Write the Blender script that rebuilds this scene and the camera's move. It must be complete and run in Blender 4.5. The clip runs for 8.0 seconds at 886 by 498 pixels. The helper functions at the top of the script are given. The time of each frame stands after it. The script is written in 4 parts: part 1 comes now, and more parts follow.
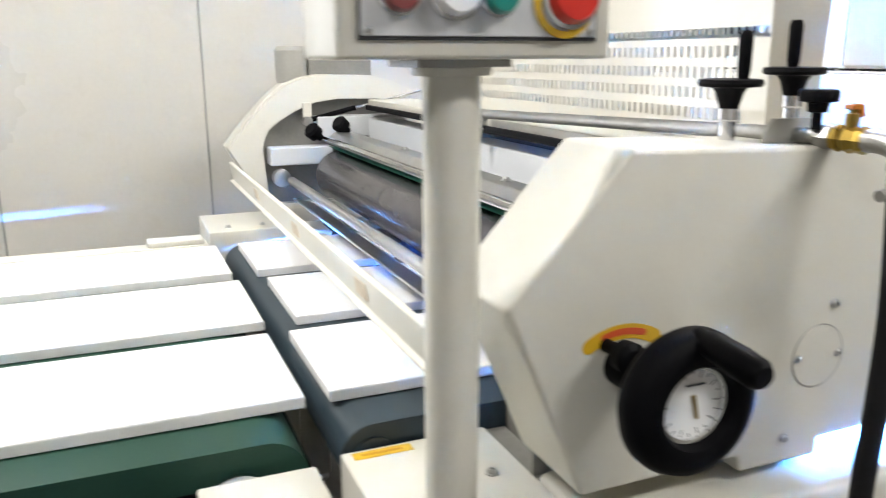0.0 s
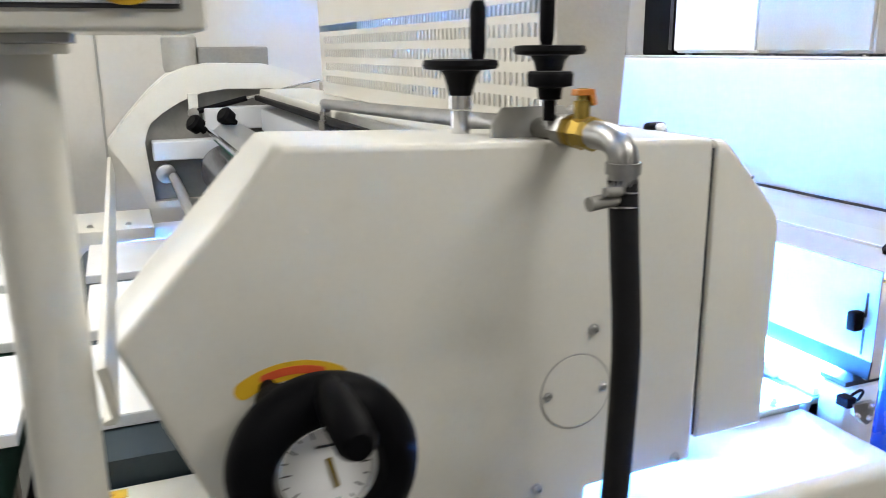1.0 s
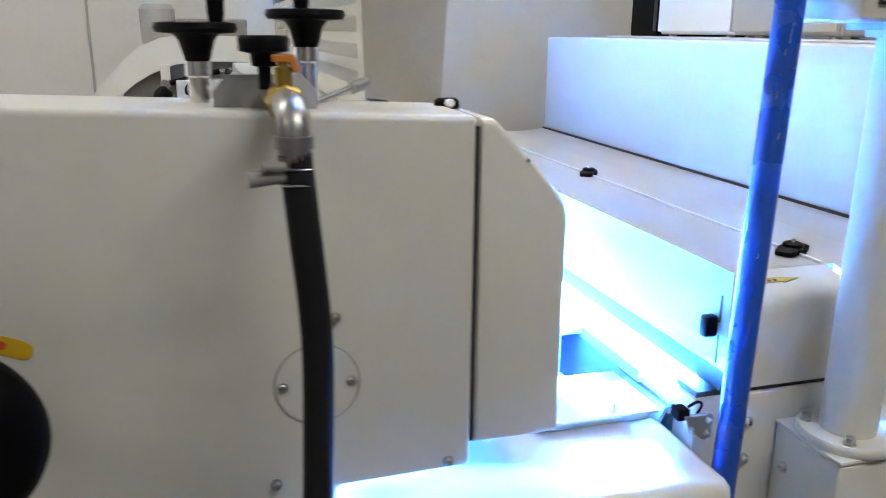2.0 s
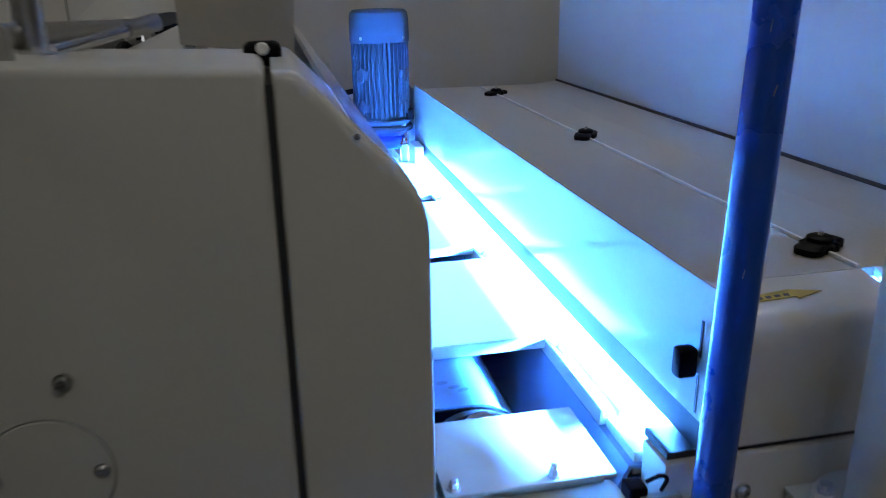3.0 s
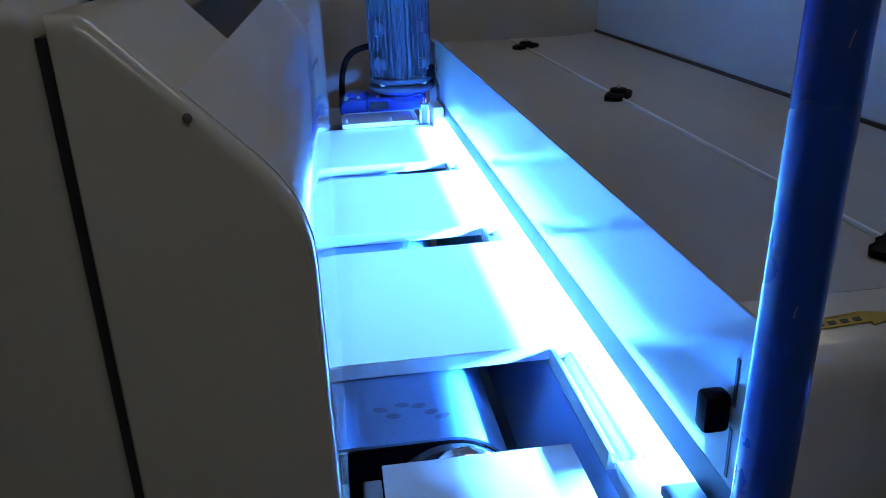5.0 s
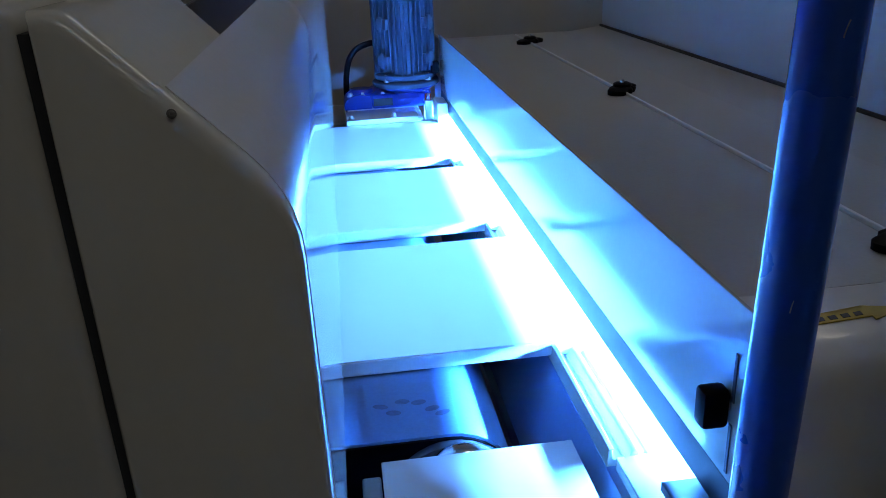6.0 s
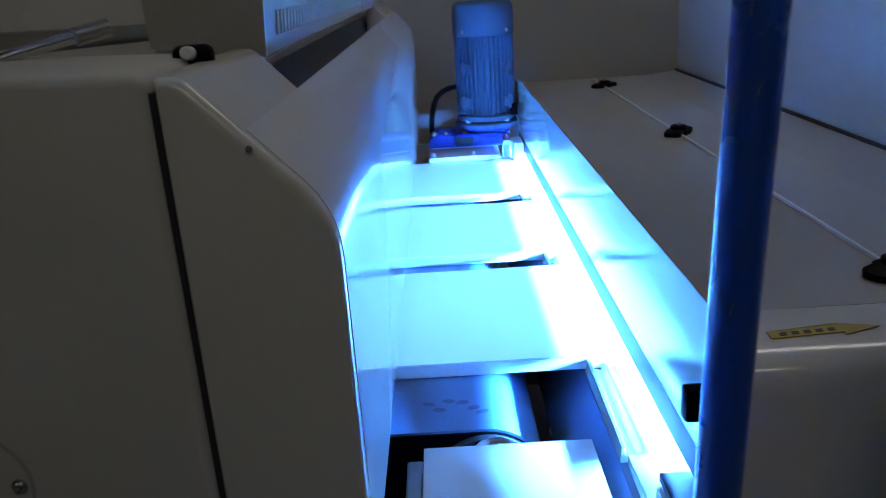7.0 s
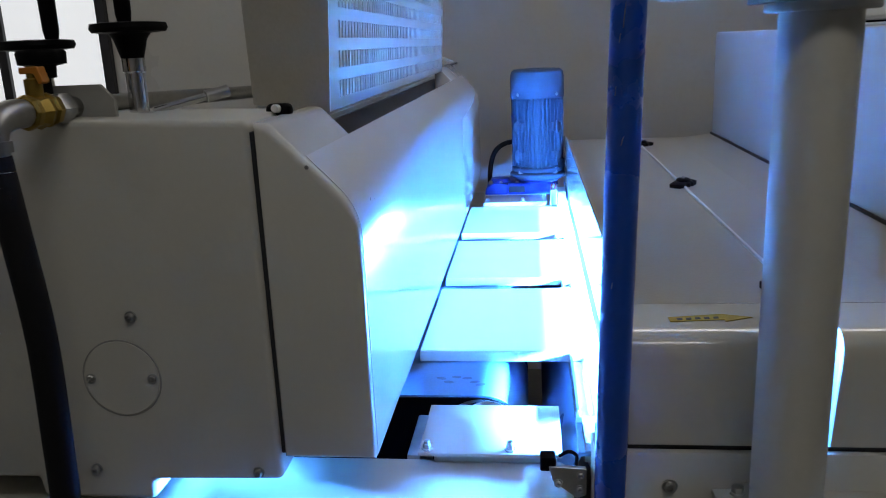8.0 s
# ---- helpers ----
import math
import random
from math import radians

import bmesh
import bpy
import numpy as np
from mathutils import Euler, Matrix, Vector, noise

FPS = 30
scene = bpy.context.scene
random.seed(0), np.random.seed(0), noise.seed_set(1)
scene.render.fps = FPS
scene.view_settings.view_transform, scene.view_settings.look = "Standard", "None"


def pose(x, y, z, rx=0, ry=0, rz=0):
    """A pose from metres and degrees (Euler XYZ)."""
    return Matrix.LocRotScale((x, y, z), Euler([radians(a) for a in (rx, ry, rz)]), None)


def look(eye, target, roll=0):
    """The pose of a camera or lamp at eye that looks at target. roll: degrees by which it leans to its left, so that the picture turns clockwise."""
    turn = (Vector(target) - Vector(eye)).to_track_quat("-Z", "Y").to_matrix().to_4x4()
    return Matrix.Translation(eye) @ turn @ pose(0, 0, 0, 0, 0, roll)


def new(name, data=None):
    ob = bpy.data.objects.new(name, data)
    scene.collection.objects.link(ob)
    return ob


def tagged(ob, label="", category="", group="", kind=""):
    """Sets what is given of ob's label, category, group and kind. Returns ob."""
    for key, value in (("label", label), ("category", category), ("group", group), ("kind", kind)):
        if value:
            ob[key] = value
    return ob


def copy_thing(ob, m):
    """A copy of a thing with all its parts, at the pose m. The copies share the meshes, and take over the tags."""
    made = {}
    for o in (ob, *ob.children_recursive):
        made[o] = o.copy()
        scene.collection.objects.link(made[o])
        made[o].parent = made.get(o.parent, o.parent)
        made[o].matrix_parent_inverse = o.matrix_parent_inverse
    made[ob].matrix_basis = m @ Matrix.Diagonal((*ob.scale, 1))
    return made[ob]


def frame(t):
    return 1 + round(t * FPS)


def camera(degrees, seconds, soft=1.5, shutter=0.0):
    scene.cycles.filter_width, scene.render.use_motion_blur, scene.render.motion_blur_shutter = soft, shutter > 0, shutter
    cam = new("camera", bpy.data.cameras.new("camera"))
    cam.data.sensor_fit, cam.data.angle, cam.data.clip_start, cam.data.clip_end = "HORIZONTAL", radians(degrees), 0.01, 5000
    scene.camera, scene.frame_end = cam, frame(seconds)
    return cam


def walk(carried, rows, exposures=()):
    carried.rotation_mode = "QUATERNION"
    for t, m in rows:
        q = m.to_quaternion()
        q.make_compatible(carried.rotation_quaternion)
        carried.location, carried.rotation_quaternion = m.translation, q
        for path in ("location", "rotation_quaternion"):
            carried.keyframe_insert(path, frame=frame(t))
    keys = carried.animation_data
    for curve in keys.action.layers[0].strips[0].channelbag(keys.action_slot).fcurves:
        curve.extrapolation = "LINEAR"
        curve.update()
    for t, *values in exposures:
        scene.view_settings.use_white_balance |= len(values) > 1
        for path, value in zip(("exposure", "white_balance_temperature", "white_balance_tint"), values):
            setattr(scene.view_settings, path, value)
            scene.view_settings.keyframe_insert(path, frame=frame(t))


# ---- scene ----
cam = camera(58.5, 8.0, soft=0.55, shutter=0.45)
PATH = [
    (0, (-0.997, -0.718, 1.448), (-0.255, 1.079, 0.977), -0.2),
    (0.5, (-0.807, -0.742, 1.427), (-0.045, 1.042, 0.939), -0.2),
    (1, (-0.602, -0.694, 1.432), (0.121, 1.104, 0.94), -0.5),
    (1.5, (-0.431, -0.684, 1.417), (0.213, 1.141, 0.91), -0.3),
    (2, (-0.255, -0.75, 1.415), (0.289, 1.099, 0.882), 0.6),
    (2.2, (-0.195, -0.735, 1.41), (0.315, 1.118, 0.857), -0.1),
    (3.5, (0.078, -0.386, 1.369), (0.393, 1.464, 0.678), -0.8),
    (4, (0.098, -0.357, 1.363), (0.36, 1.488, 0.638), -1.4),
    (4.5, (0.109, -0.349, 1.359), (0.356, 1.494, 0.623), -2.0),
    (6, (0.128, -0.343, 1.354), (0.347, 1.499, 0.605), -2.7),
    (6.5, (0.131, -0.371, 1.36), (0.278, 1.492, 0.646), -3.6),
    (7, (0.172, -0.465, 1.376), (0.155, 1.428, 0.729), -3.6),
    (7.5, (0.241, -0.629, 1.396), (0.048, 1.277, 0.821), -2.9),
    (8, (0.275, -0.747, 1.398), (0.048, 1.176, 0.896), -2.5),
]
EXPOSURES = [(0, 5.35), (0.5, 5.25), (1.0, 5.0), (1.5, 4.8), (2.0, 4.45), (2.2, 4.1), (2.8, 2.9), (3.3, 1.9), (3.5, 1.8), (4.0, 1.7), (4.5, 1.6), (6.0, 1.32), (6.5, 1.32), (7.0, 1.55), (7.5, 2.15), (8.0, 2.5)]
walk(cam, [(t, look(eye, target, roll)) for t, eye, target, roll in PATH], EXPOSURES)

# ---------------------------------------------------------------- world and lights
world = bpy.data.worlds.new("world")
world.use_nodes = True
scene.world = world
world.node_tree.nodes["Background"].inputs["Color"].default_value = (0.9, 0.95, 1.0, 1)
world.node_tree.nodes["Background"].inputs["Strength"].default_value = 0.0008


def area_lamp(name, eye, target, sx, sy, power, color):
    data = bpy.data.lights.new(name, "AREA")
    data.shape, data.size, data.size_y, data.energy, data.color = "RECTANGLE", sx, sy, power, color
    ob = new(name, data)
    ob.matrix_world = look(eye, target)
    return ob


CEILING_POWER = 0.80
WARM = (1.0, 0.98, 0.935)
CEILING_LAMPS = [(-1.9, -1.1), (0.7, -1.1), (-1.5, 0.9), (1.0, 1.0)]
for (lx, ly), share in zip(CEILING_LAMPS, (0.36, 1.12, 1.40, 1.18)):
    area_lamp("ceiling_tube_light", (lx, ly, 2.67), (lx, ly + 0.0001, 0), 1.2, 0.25, CEILING_POWER * share, WARM)
UV = (0.056, 0.268, 1.0)
UV_POWER = 172
# The second lamp, with no tube built, is added to brighten the boards.
for (ux, uy, uz), lean, length, share, spread in (((0.600, 0.86, 1.009), 80, 1.36, 1.0, 180), ((1.30, 1.00, 0.990), 86, 1.08, 0.98, 100)):
    uv = area_lamp("unseen_uv_light", (ux, uy, uz), (ux, uy, 0), length, 0.014, UV_POWER * share, UV)
    uv.matrix_world = Matrix.Translation((ux, uy, uz)) @ Euler((0, radians(lean), 0)).to_matrix().to_4x4() @ pose(0, 0, 0, 0, 0, 90)
    uv.data.spread = radians(spread)


# ---------------------------------------------------------------- materials
def material(name, base, rough=0.4, metal=0.0, vary=0.06, scale=6.0, fine=90.0, bump=0.02, coat=0.0, spec=0.5, emit=None, dirt=None, dirt_amount=0.0, stretch=(1, 1, 1), rough_vary=0.08):
    m = bpy.data.materials.new(name)
    m.use_nodes = True
    nt = m.node_tree
    b = nt.nodes["Principled BSDF"]
    tc = nt.nodes.new("ShaderNodeTexCoord")
    mp = nt.nodes.new("ShaderNodeMapping")
    mp.inputs["Scale"].default_value = stretch
    nt.links.new(tc.outputs["Object"], mp.inputs["Vector"])
    big, small = nt.nodes.new("ShaderNodeTexNoise"), nt.nodes.new("ShaderNodeTexNoise")
    big.inputs["Scale"].default_value, big.inputs["Detail"].default_value = scale, 5
    small.inputs["Scale"].default_value, small.inputs["Detail"].default_value = fine, 3
    nt.links.new(mp.outputs["Vector"], big.inputs["Vector"])
    nt.links.new(mp.outputs["Vector"], small.inputs["Vector"])
    ramp = nt.nodes.new("ShaderNodeMapRange")
    ramp.inputs["From Min"].default_value, ramp.inputs["From Max"].default_value = 0.25, 0.75
    ramp.inputs["To Min"].default_value, ramp.inputs["To Max"].default_value = 1 - vary, 1 + vary
    nt.links.new(big.outputs["Fac"], ramp.inputs["Value"])
    ramp2 = nt.nodes.new("ShaderNodeMapRange")
    ramp2.inputs["From Min"].default_value, ramp2.inputs["From Max"].default_value = 0.25, 0.75
    ramp2.inputs["To Min"].default_value, ramp2.inputs["To Max"].default_value = 1 - vary * 0.5, 1 + vary * 0.5
    nt.links.new(small.outputs["Fac"], ramp2.inputs["Value"])
    mul = nt.nodes.new("ShaderNodeMath")
    mul.operation = "MULTIPLY"
    nt.links.new(ramp.outputs["Result"], mul.inputs[0])
    nt.links.new(ramp2.outputs["Result"], mul.inputs[1])
    mix = nt.nodes.new("ShaderNodeVectorMath")
    mix.operation = "SCALE"
    mix.inputs[0].default_value = base
    nt.links.new(mul.outputs["Value"], mix.inputs["Scale"])
    colour = mix.outputs["Vector"]
    if dirt:
        blot = nt.nodes.new("ShaderNodeTexNoise")
        blot.inputs["Scale"].default_value, blot.inputs["Detail"].default_value, blot.inputs["Roughness"].default_value = 9.0, 8, 0.7
        nt.links.new(mp.outputs["Vector"], blot.inputs["Vector"])
        lim = nt.nodes.new("ShaderNodeMapRange")
        lim.inputs["From Min"].default_value, lim.inputs["From Max"].default_value = 0.55, 0.75
        lim.inputs["To Max"].default_value = dirt_amount
        nt.links.new(blot.outputs["Fac"], lim.inputs["Value"])
        mc = nt.nodes.new("ShaderNodeMix")
        mc.data_type = "RGBA"
        mc.inputs["B"].default_value = (*dirt, 1)
        for s in mc.inputs:
            if s.name == "A" and s.type == "RGBA":
                nt.links.new(colour, s)
            if s.name == "B" and s.type == "RGBA":
                s.default_value = (*dirt, 1)
        nt.links.new(lim.outputs["Result"], mc.inputs["Factor"])
        colour = [o for o in mc.outputs if o.type == "RGBA"][0]
    nt.links.new(colour, b.inputs["Base Color"])
    rr = nt.nodes.new("ShaderNodeMapRange")
    rr.inputs["To Min"].default_value, rr.inputs["To Max"].default_value = max(0.02, rough - rough_vary), min(1, rough + rough_vary)
    nt.links.new(big.outputs["Fac"], rr.inputs["Value"])
    nt.links.new(rr.outputs["Result"], b.inputs["Roughness"])
    b.inputs["Metallic"].default_value = metal
    b.inputs["Specular IOR Level"].default_value = spec
    b.inputs["Coat Weight"].default_value = coat
    b.inputs["Coat Roughness"].default_value = 0.12
    if bump:
        bp = nt.nodes.new("ShaderNodeBump")
        bp.inputs["Strength"].default_value, bp.inputs["Distance"].default_value = bump, 0.002
        nt.links.new(small.outputs["Fac"], bp.inputs["Height"])
        nt.links.new(bp.outputs["Normal"], b.inputs["Normal"])
    if emit:
        b.inputs["Emission Color"].default_value = (*emit[:3], 1)
        b.inputs["Emission Strength"].default_value = emit[3]
    return m


PAINT = material("ivory_paint", (0.60, 0.583, 0.52), 0.36, vary=0.035, scale=4, fine=160, bump=0.05, dirt=(0.42, 0.39, 0.33), dirt_amount=0.22)
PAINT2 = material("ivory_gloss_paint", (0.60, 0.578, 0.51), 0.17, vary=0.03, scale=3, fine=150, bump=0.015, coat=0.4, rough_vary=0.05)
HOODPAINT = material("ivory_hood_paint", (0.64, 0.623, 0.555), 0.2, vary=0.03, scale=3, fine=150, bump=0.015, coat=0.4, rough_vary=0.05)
# Same hood paint, lightened so the lit front looks brighter and bounces more.
HOODLIT = material("brightened_hood_paint", (0.76, 0.75, 0.72), 0.11, vary=0.03, scale=3, fine=150, bump=0.015, coat=0.4, rough_vary=0.05)
# Ivory gloss paint darkened for the flap, to hold down its blue light.
FLAPDIM = material("dimmed_flap_paint", (0.41, 0.40, 0.375), 0.13, vary=0.04, scale=3, fine=150, bump=0.02, coat=0.3, rough_vary=0.06)
LIDPAINT = material("beige_textured_paint", (0.40, 0.375, 0.32), 0.33, vary=0.07, scale=3.5, fine=220, bump=0.10, dirt=(0.36, 0.33, 0.28), dirt_amount=0.35)
GREYPAINT = material("grey_paint", (0.33, 0.325, 0.30), 0.5, vary=0.06, bump=0.04)
PANELGREY = material("pale_grey_panel", (0.60, 0.615, 0.64), 0.35, vary=0.03, scale=2)
BOARD = material("white_coated_board", (0.80, 0.80, 0.79), 0.22, vary=0.015, scale=8, fine=200, bump=0.01, coat=0.3)
BOARDEDGE = material("board_edge", (0.79, 0.79, 0.79), 0.6, vary=0.06, scale=20, fine=300, bump=0.08)
GREENBELT = material("green_belt", (0.009, 0.042, 0.028), 0.55, vary=0.12, scale=5, fine=300, bump=0.06, spec=0.3)
SEAL = material("dark_rubber_seal", (0.012, 0.016, 0.024), 0.5, vary=0.2, scale=20, bump=0.05, spec=0.3)
DARKBELT = material("slate_belt", (0.022, 0.036, 0.047), 0.5, vary=0.12, scale=4, fine=300, bump=0.05, spec=0.35)
EXITBELT = material("grey_blue_belt", (0.13, 0.26, 0.47), 0.30, vary=0.14, scale=7, fine=300, bump=0.03, dirt=(0.20, 0.26, 0.34), dirt_amount=0.3)
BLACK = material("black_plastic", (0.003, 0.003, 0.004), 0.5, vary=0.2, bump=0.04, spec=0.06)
RUBBER = material("black_rubber", (0.007, 0.007, 0.008), 0.6, vary=0.2, fine=220, bump=0.10, spec=0.25)
ROLLER = material("dark_grey_roller", (0.065, 0.062, 0.068), 0.22, vary=0.15, scale=10, fine=120, bump=0.03)
CHROME = material("chrome", (0.72, 0.72, 0.72), 0.14, 1.0, vary=0.04, bump=0.0)
STEEL = material("brushed_steel", (0.52, 0.52, 0.51), 0.32, 1.0, vary=0.10, scale=14, fine=150, bump=0.04)
GALV = material("galvanised_pipe", (0.36, 0.355, 0.34), 0.40, 1.0, vary=0.14, scale=18, fine=150, bump=0.05)
APRONBLUE = material("blue_grey_apron_paint", (0.18, 0.27, 0.44), 0.3, vary=0.08, scale=6, fine=200, bump=0.03)
ALU = material("aluminium", (0.62, 0.63, 0.64), 0.3, 1.0, vary=0.06, bump=0.03)
BRASS = material("brass", (0.36, 0.245, 0.055), 0.42, 1.0, vary=0.14, scale=30, bump=0.04)
ORANGE = material("orange_lever", (0.55, 0.19, 0.015), 0.4, vary=0.1)
YELLOW = material("yellow_sticker", (0.62, 0.38, 0.02), 0.4, vary=0.08, scale=20)
REDINK = material("red_ink", (0.60, 0.09, 0.03), 0.4, vary=0.08)
BLUEPAINT = material("blue_paint", (0.010, 0.075, 0.42), 0.28, vary=0.10, scale=12, fine=120, bump=0.04, coat=0.3, rough_vary=0.05)
GEARBLUE = material("gearbox_blue_paint", (0.012, 0.045, 0.38), 0.38, vary=0.1, bump=0.06)
MOTORPAINT = material("cast_blue_grey_motor_paint", (0.075, 0.118, 0.185), 0.6, 0.0, vary=0.08, scale=12, fine=180, bump=0.04, spec=0.3)
WHITE = material("white_plastic", (0.78, 0.78, 0.76), 0.4, vary=0.02)
DIALWHITE = material("dial_face", (0.80, 0.80, 0.79), 0.5, vary=0.02)
INK = material("dark_ink", (0.03, 0.03, 0.035), 0.5, vary=0.1)
GREENBLADE = material("green_scraper", (0.02, 0.17, 0.11), 0.35, vary=0.1)
WALLPAINT = material("wall_panel", (0.56, 0.54, 0.50), 0.30, vary=0.04, scale=1.2, fine=60, bump=0.03, dirt=(0.46, 0.43, 0.38), dirt_amount=0.3)
CEILPAINT = material("ceiling_white", (0.75, 0.75, 0.74), 0.7, vary=0.03, scale=1.5)
FLOORGREY = material("concrete_floor", (0.17, 0.17, 0.16), 0.55, vary=0.15, scale=2, fine=60, bump=0.08, dirt=(0.15, 0.15, 0.14), dirt_amount=0.5)
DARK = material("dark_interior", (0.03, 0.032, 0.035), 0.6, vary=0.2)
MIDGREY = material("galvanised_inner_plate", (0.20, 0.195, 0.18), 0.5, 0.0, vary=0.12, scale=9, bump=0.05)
TUBE = material("lamp_tube", (0.9, 0.9, 0.9), 0.4, vary=0.0, bump=0.0, emit=(1.0, 0.96, 0.9, 0.6))
UVTUBE = material("uv_tube", (0.5, 0.6, 0.9), 0.3, vary=0.0, bump=0.0, emit=(0.08, 0.36, 1.0, 4.0))
BTN_RED = material("red_button", (0.60, 0.03, 0.02), 0.3, vary=0.03)
BTN_DARKRED = material("dark_red_button", (0.22, 0.05, 0.05), 0.3, vary=0.03)
BTN_GREEN = material("green_button", (0.01, 0.22, 0.17), 0.3, vary=0.03)
BTN_WHITE = material("white_button", (0.85, 0.85, 0.85), 0.3, vary=0.03)
DAYLIGHT = material("daylight_pane", (0.8, 0.8, 0.8), 0.5, vary=0.0, bump=0.0, emit=(0.95, 0.97, 1.0, 0.12))
RUST = material("rubbed_primer", (0.55, 0.47, 0.36), 0.5, vary=0.1, scale=20)


# ---------------------------------------------------------------- mesh helpers
def thing(name, at, label, category, group="", kind=""):
    ob = new(name)
    ob.empty_display_size = 0.05
    ob.location = at
    return tagged(ob, label, category, group, kind)


def offset_of(ob):
    total = Vector((0, 0, 0))
    while ob is not None:
        if ob.type == "EMPTY":
            total = total + ob.location
        ob = ob.parent
    return total


def part(name, bm, mat, parent=None, label="", smooth=None):
    """Links a bmesh, given in world places, as one mesh object under parent."""
    me = bpy.data.meshes.new(name)
    bmesh.ops.recalc_face_normals(bm, faces=bm.faces)
    bm.to_mesh(me)
    bm.free()
    if smooth:
        me.polygons.foreach_set("use_smooth", [True] * len(me.polygons))
        me.set_sharp_from_angle(angle=radians(smooth))
    me.materials.append(mat)
    ob = new(name, me)
    if parent is not None:
        ob.parent = parent
        if parent.type == "EMPTY":
            ob.matrix_parent_inverse = Matrix.Translation(-offset_of(parent))
    if label:
        ob["label"] = label
    return ob


def add_box(bm, x0, x1, y0, y1, z0, z1, bevel=0.0, seg=2):
    r = bmesh.ops.create_cube(bm, size=1.0)
    vs = r["verts"]
    for v in vs:
        v.co = Vector((x0 + (v.co.x + 0.5) * (x1 - x0), y0 + (v.co.y + 0.5) * (y1 - y0), z0 + (v.co.z + 0.5) * (z1 - z0)))
    if bevel > 0:
        es = {e for v in vs for e in v.link_edges}
        bmesh.ops.bevel(bm, geom=list(es), offset=bevel, segments=seg, affect="EDGES", profile=0.5)
    return bm


def box(x0, x1, y0, y1, z0, z1, bevel=0.002, seg=2):
    return add_box(bmesh.new(), x0, x1, y0, y1, z0, z1, bevel, seg)


def add_cyl(bm, p0, p1, r0, r1=None, seg=24, cap=True):
    p0, p1 = Vector(p0), Vector(p1)
    r1 = r0 if r1 is None else r1
    d = p1 - p0
    m = Matrix.Translation((p0 + p1) / 2) @ d.to_track_quat("Z", "Y").to_matrix().to_4x4()
    bmesh.ops.create_cone(bm, cap_ends=cap, segments=seg, radius1=r0, radius2=r1, depth=d.length, matrix=m)
    return bm


def cyl(p0, p1, r0, r1=None, seg=24):
    return add_cyl(bmesh.new(), p0, p1, r0, r1, seg)


def add_lathe(bm, profile, at, axis, seg=32):
    """Turns (radius, height) pairs round an axis that starts at a place."""
    q = Vector(axis).to_track_quat("Z", "Y").to_matrix().to_4x4()
    m = Matrix.Translation(at) @ q
    rings = []
    for r, h in profile:
        if r < 1e-6:
            rings.append([bm.verts.new(m @ Vector((0, 0, h)))])
        else:
            rings.append([bm.verts.new(m @ Vector((r * math.cos(2 * math.pi * i / seg), r * math.sin(2 * math.pi * i / seg), h))) for i in range(seg)])
    for a, b in zip(rings, rings[1:]):
        for i in range(seg):
            j = (i + 1) % seg
            if len(a) == 1 and len(b) > 1:
                bm.faces.new((a[0], b[i], b[j]))
            elif len(b) == 1 and len(a) > 1:
                bm.faces.new((a[i], b[0], a[j]))
            elif len(a) > 1:
                bm.faces.new((a[i], b[i], b[j], a[j]))
    return bm


def lathe(profile, at, axis=(0, 0, 1), seg=32):
    return add_lathe(bmesh.new(), profile, at, axis, seg)


def prism_y(profile, y0, y1, bevel=0.0, seg=3):
    """A solid whose outline in x and z runs from y0 to y1."""
    bm = bmesh.new()
    a = [bm.verts.new((x, y0, z)) for x, z in profile]
    b = [bm.verts.new((x, y1, z)) for x, z in profile]
    bm.faces.new(a)
    bm.faces.new(b[::-1])
    n = len(a)
    for i in range(n):
        bm.faces.new((a[i], a[(i + 1) % n], b[(i + 1) % n], b[i]))
    bmesh.ops.recalc_face_normals(bm, faces=bm.faces)
    if bevel > 0:
        bmesh.ops.bevel(bm, geom=list(bm.edges), offset=bevel, segments=seg, affect="EDGES", profile=0.5)
    return bm


def sweep(points, r, seg=12, smooth_steps=8, closed_ends=True):
    """A round tube along a smooth line through the points."""
    pts = [Vector(p) for p in points]
    line = []
    for i in range(len(pts) - 1):
        a, b = pts[i], pts[i + 1]
        p, n = pts[max(i - 1, 0)], pts[min(i + 2, len(pts) - 1)]
        for k in range(smooth_steps):
            t = k / smooth_steps
            line.append(0.5 * ((2 * a) + (b - p) * t + (2 * p - 5 * a + 4 * b - n) * t * t + (3 * a - p - 3 * b + n) * t ** 3))
    line.append(pts[-1])
    bm = bmesh.new()
    rings = []
    up = Vector((0.3, 0.2, 1)).normalized()
    for i, p in enumerate(line):
        d = (line[min(i + 1, len(line) - 1)] - line[max(i - 1, 0)]).normalized()
        s = d.cross(up)
        s = s.normalized() if s.length > 1e-4 else Vector((1, 0, 0))
        u = s.cross(d)
        up = u
        rings.append([bm.verts.new(p + r * (math.cos(2 * math.pi * k / seg) * s + math.sin(2 * math.pi * k / seg) * u)) for k in range(seg)])
    for a, b in zip(rings, rings[1:]):
        for k in range(seg):
            bm.faces.new((a[k], b[k], b[(k + 1) % seg], a[(k + 1) % seg]))
    if closed_ends:
        bm.faces.new(rings[0])
        bm.faces.new(rings[-1][::-1])
    return bm


def bolt(at, axis, r, h, parent, label="", name="bolt"):
    """A button-head bolt with a hexagon socket and a washer."""
    ax = Vector(axis)
    bm = lathe([(0, 0), (r * 1.35, 0), (r * 1.35, h * 0.25), (r, h * 0.27), (r * 0.98, h * 0.7), (r * 0.75, h), (r * 0.42, h), (r * 0.38, h * 0.55), (0, h * 0.55)], at, ax, 18)
    return part(name, bm, STEEL, parent, label, 40)


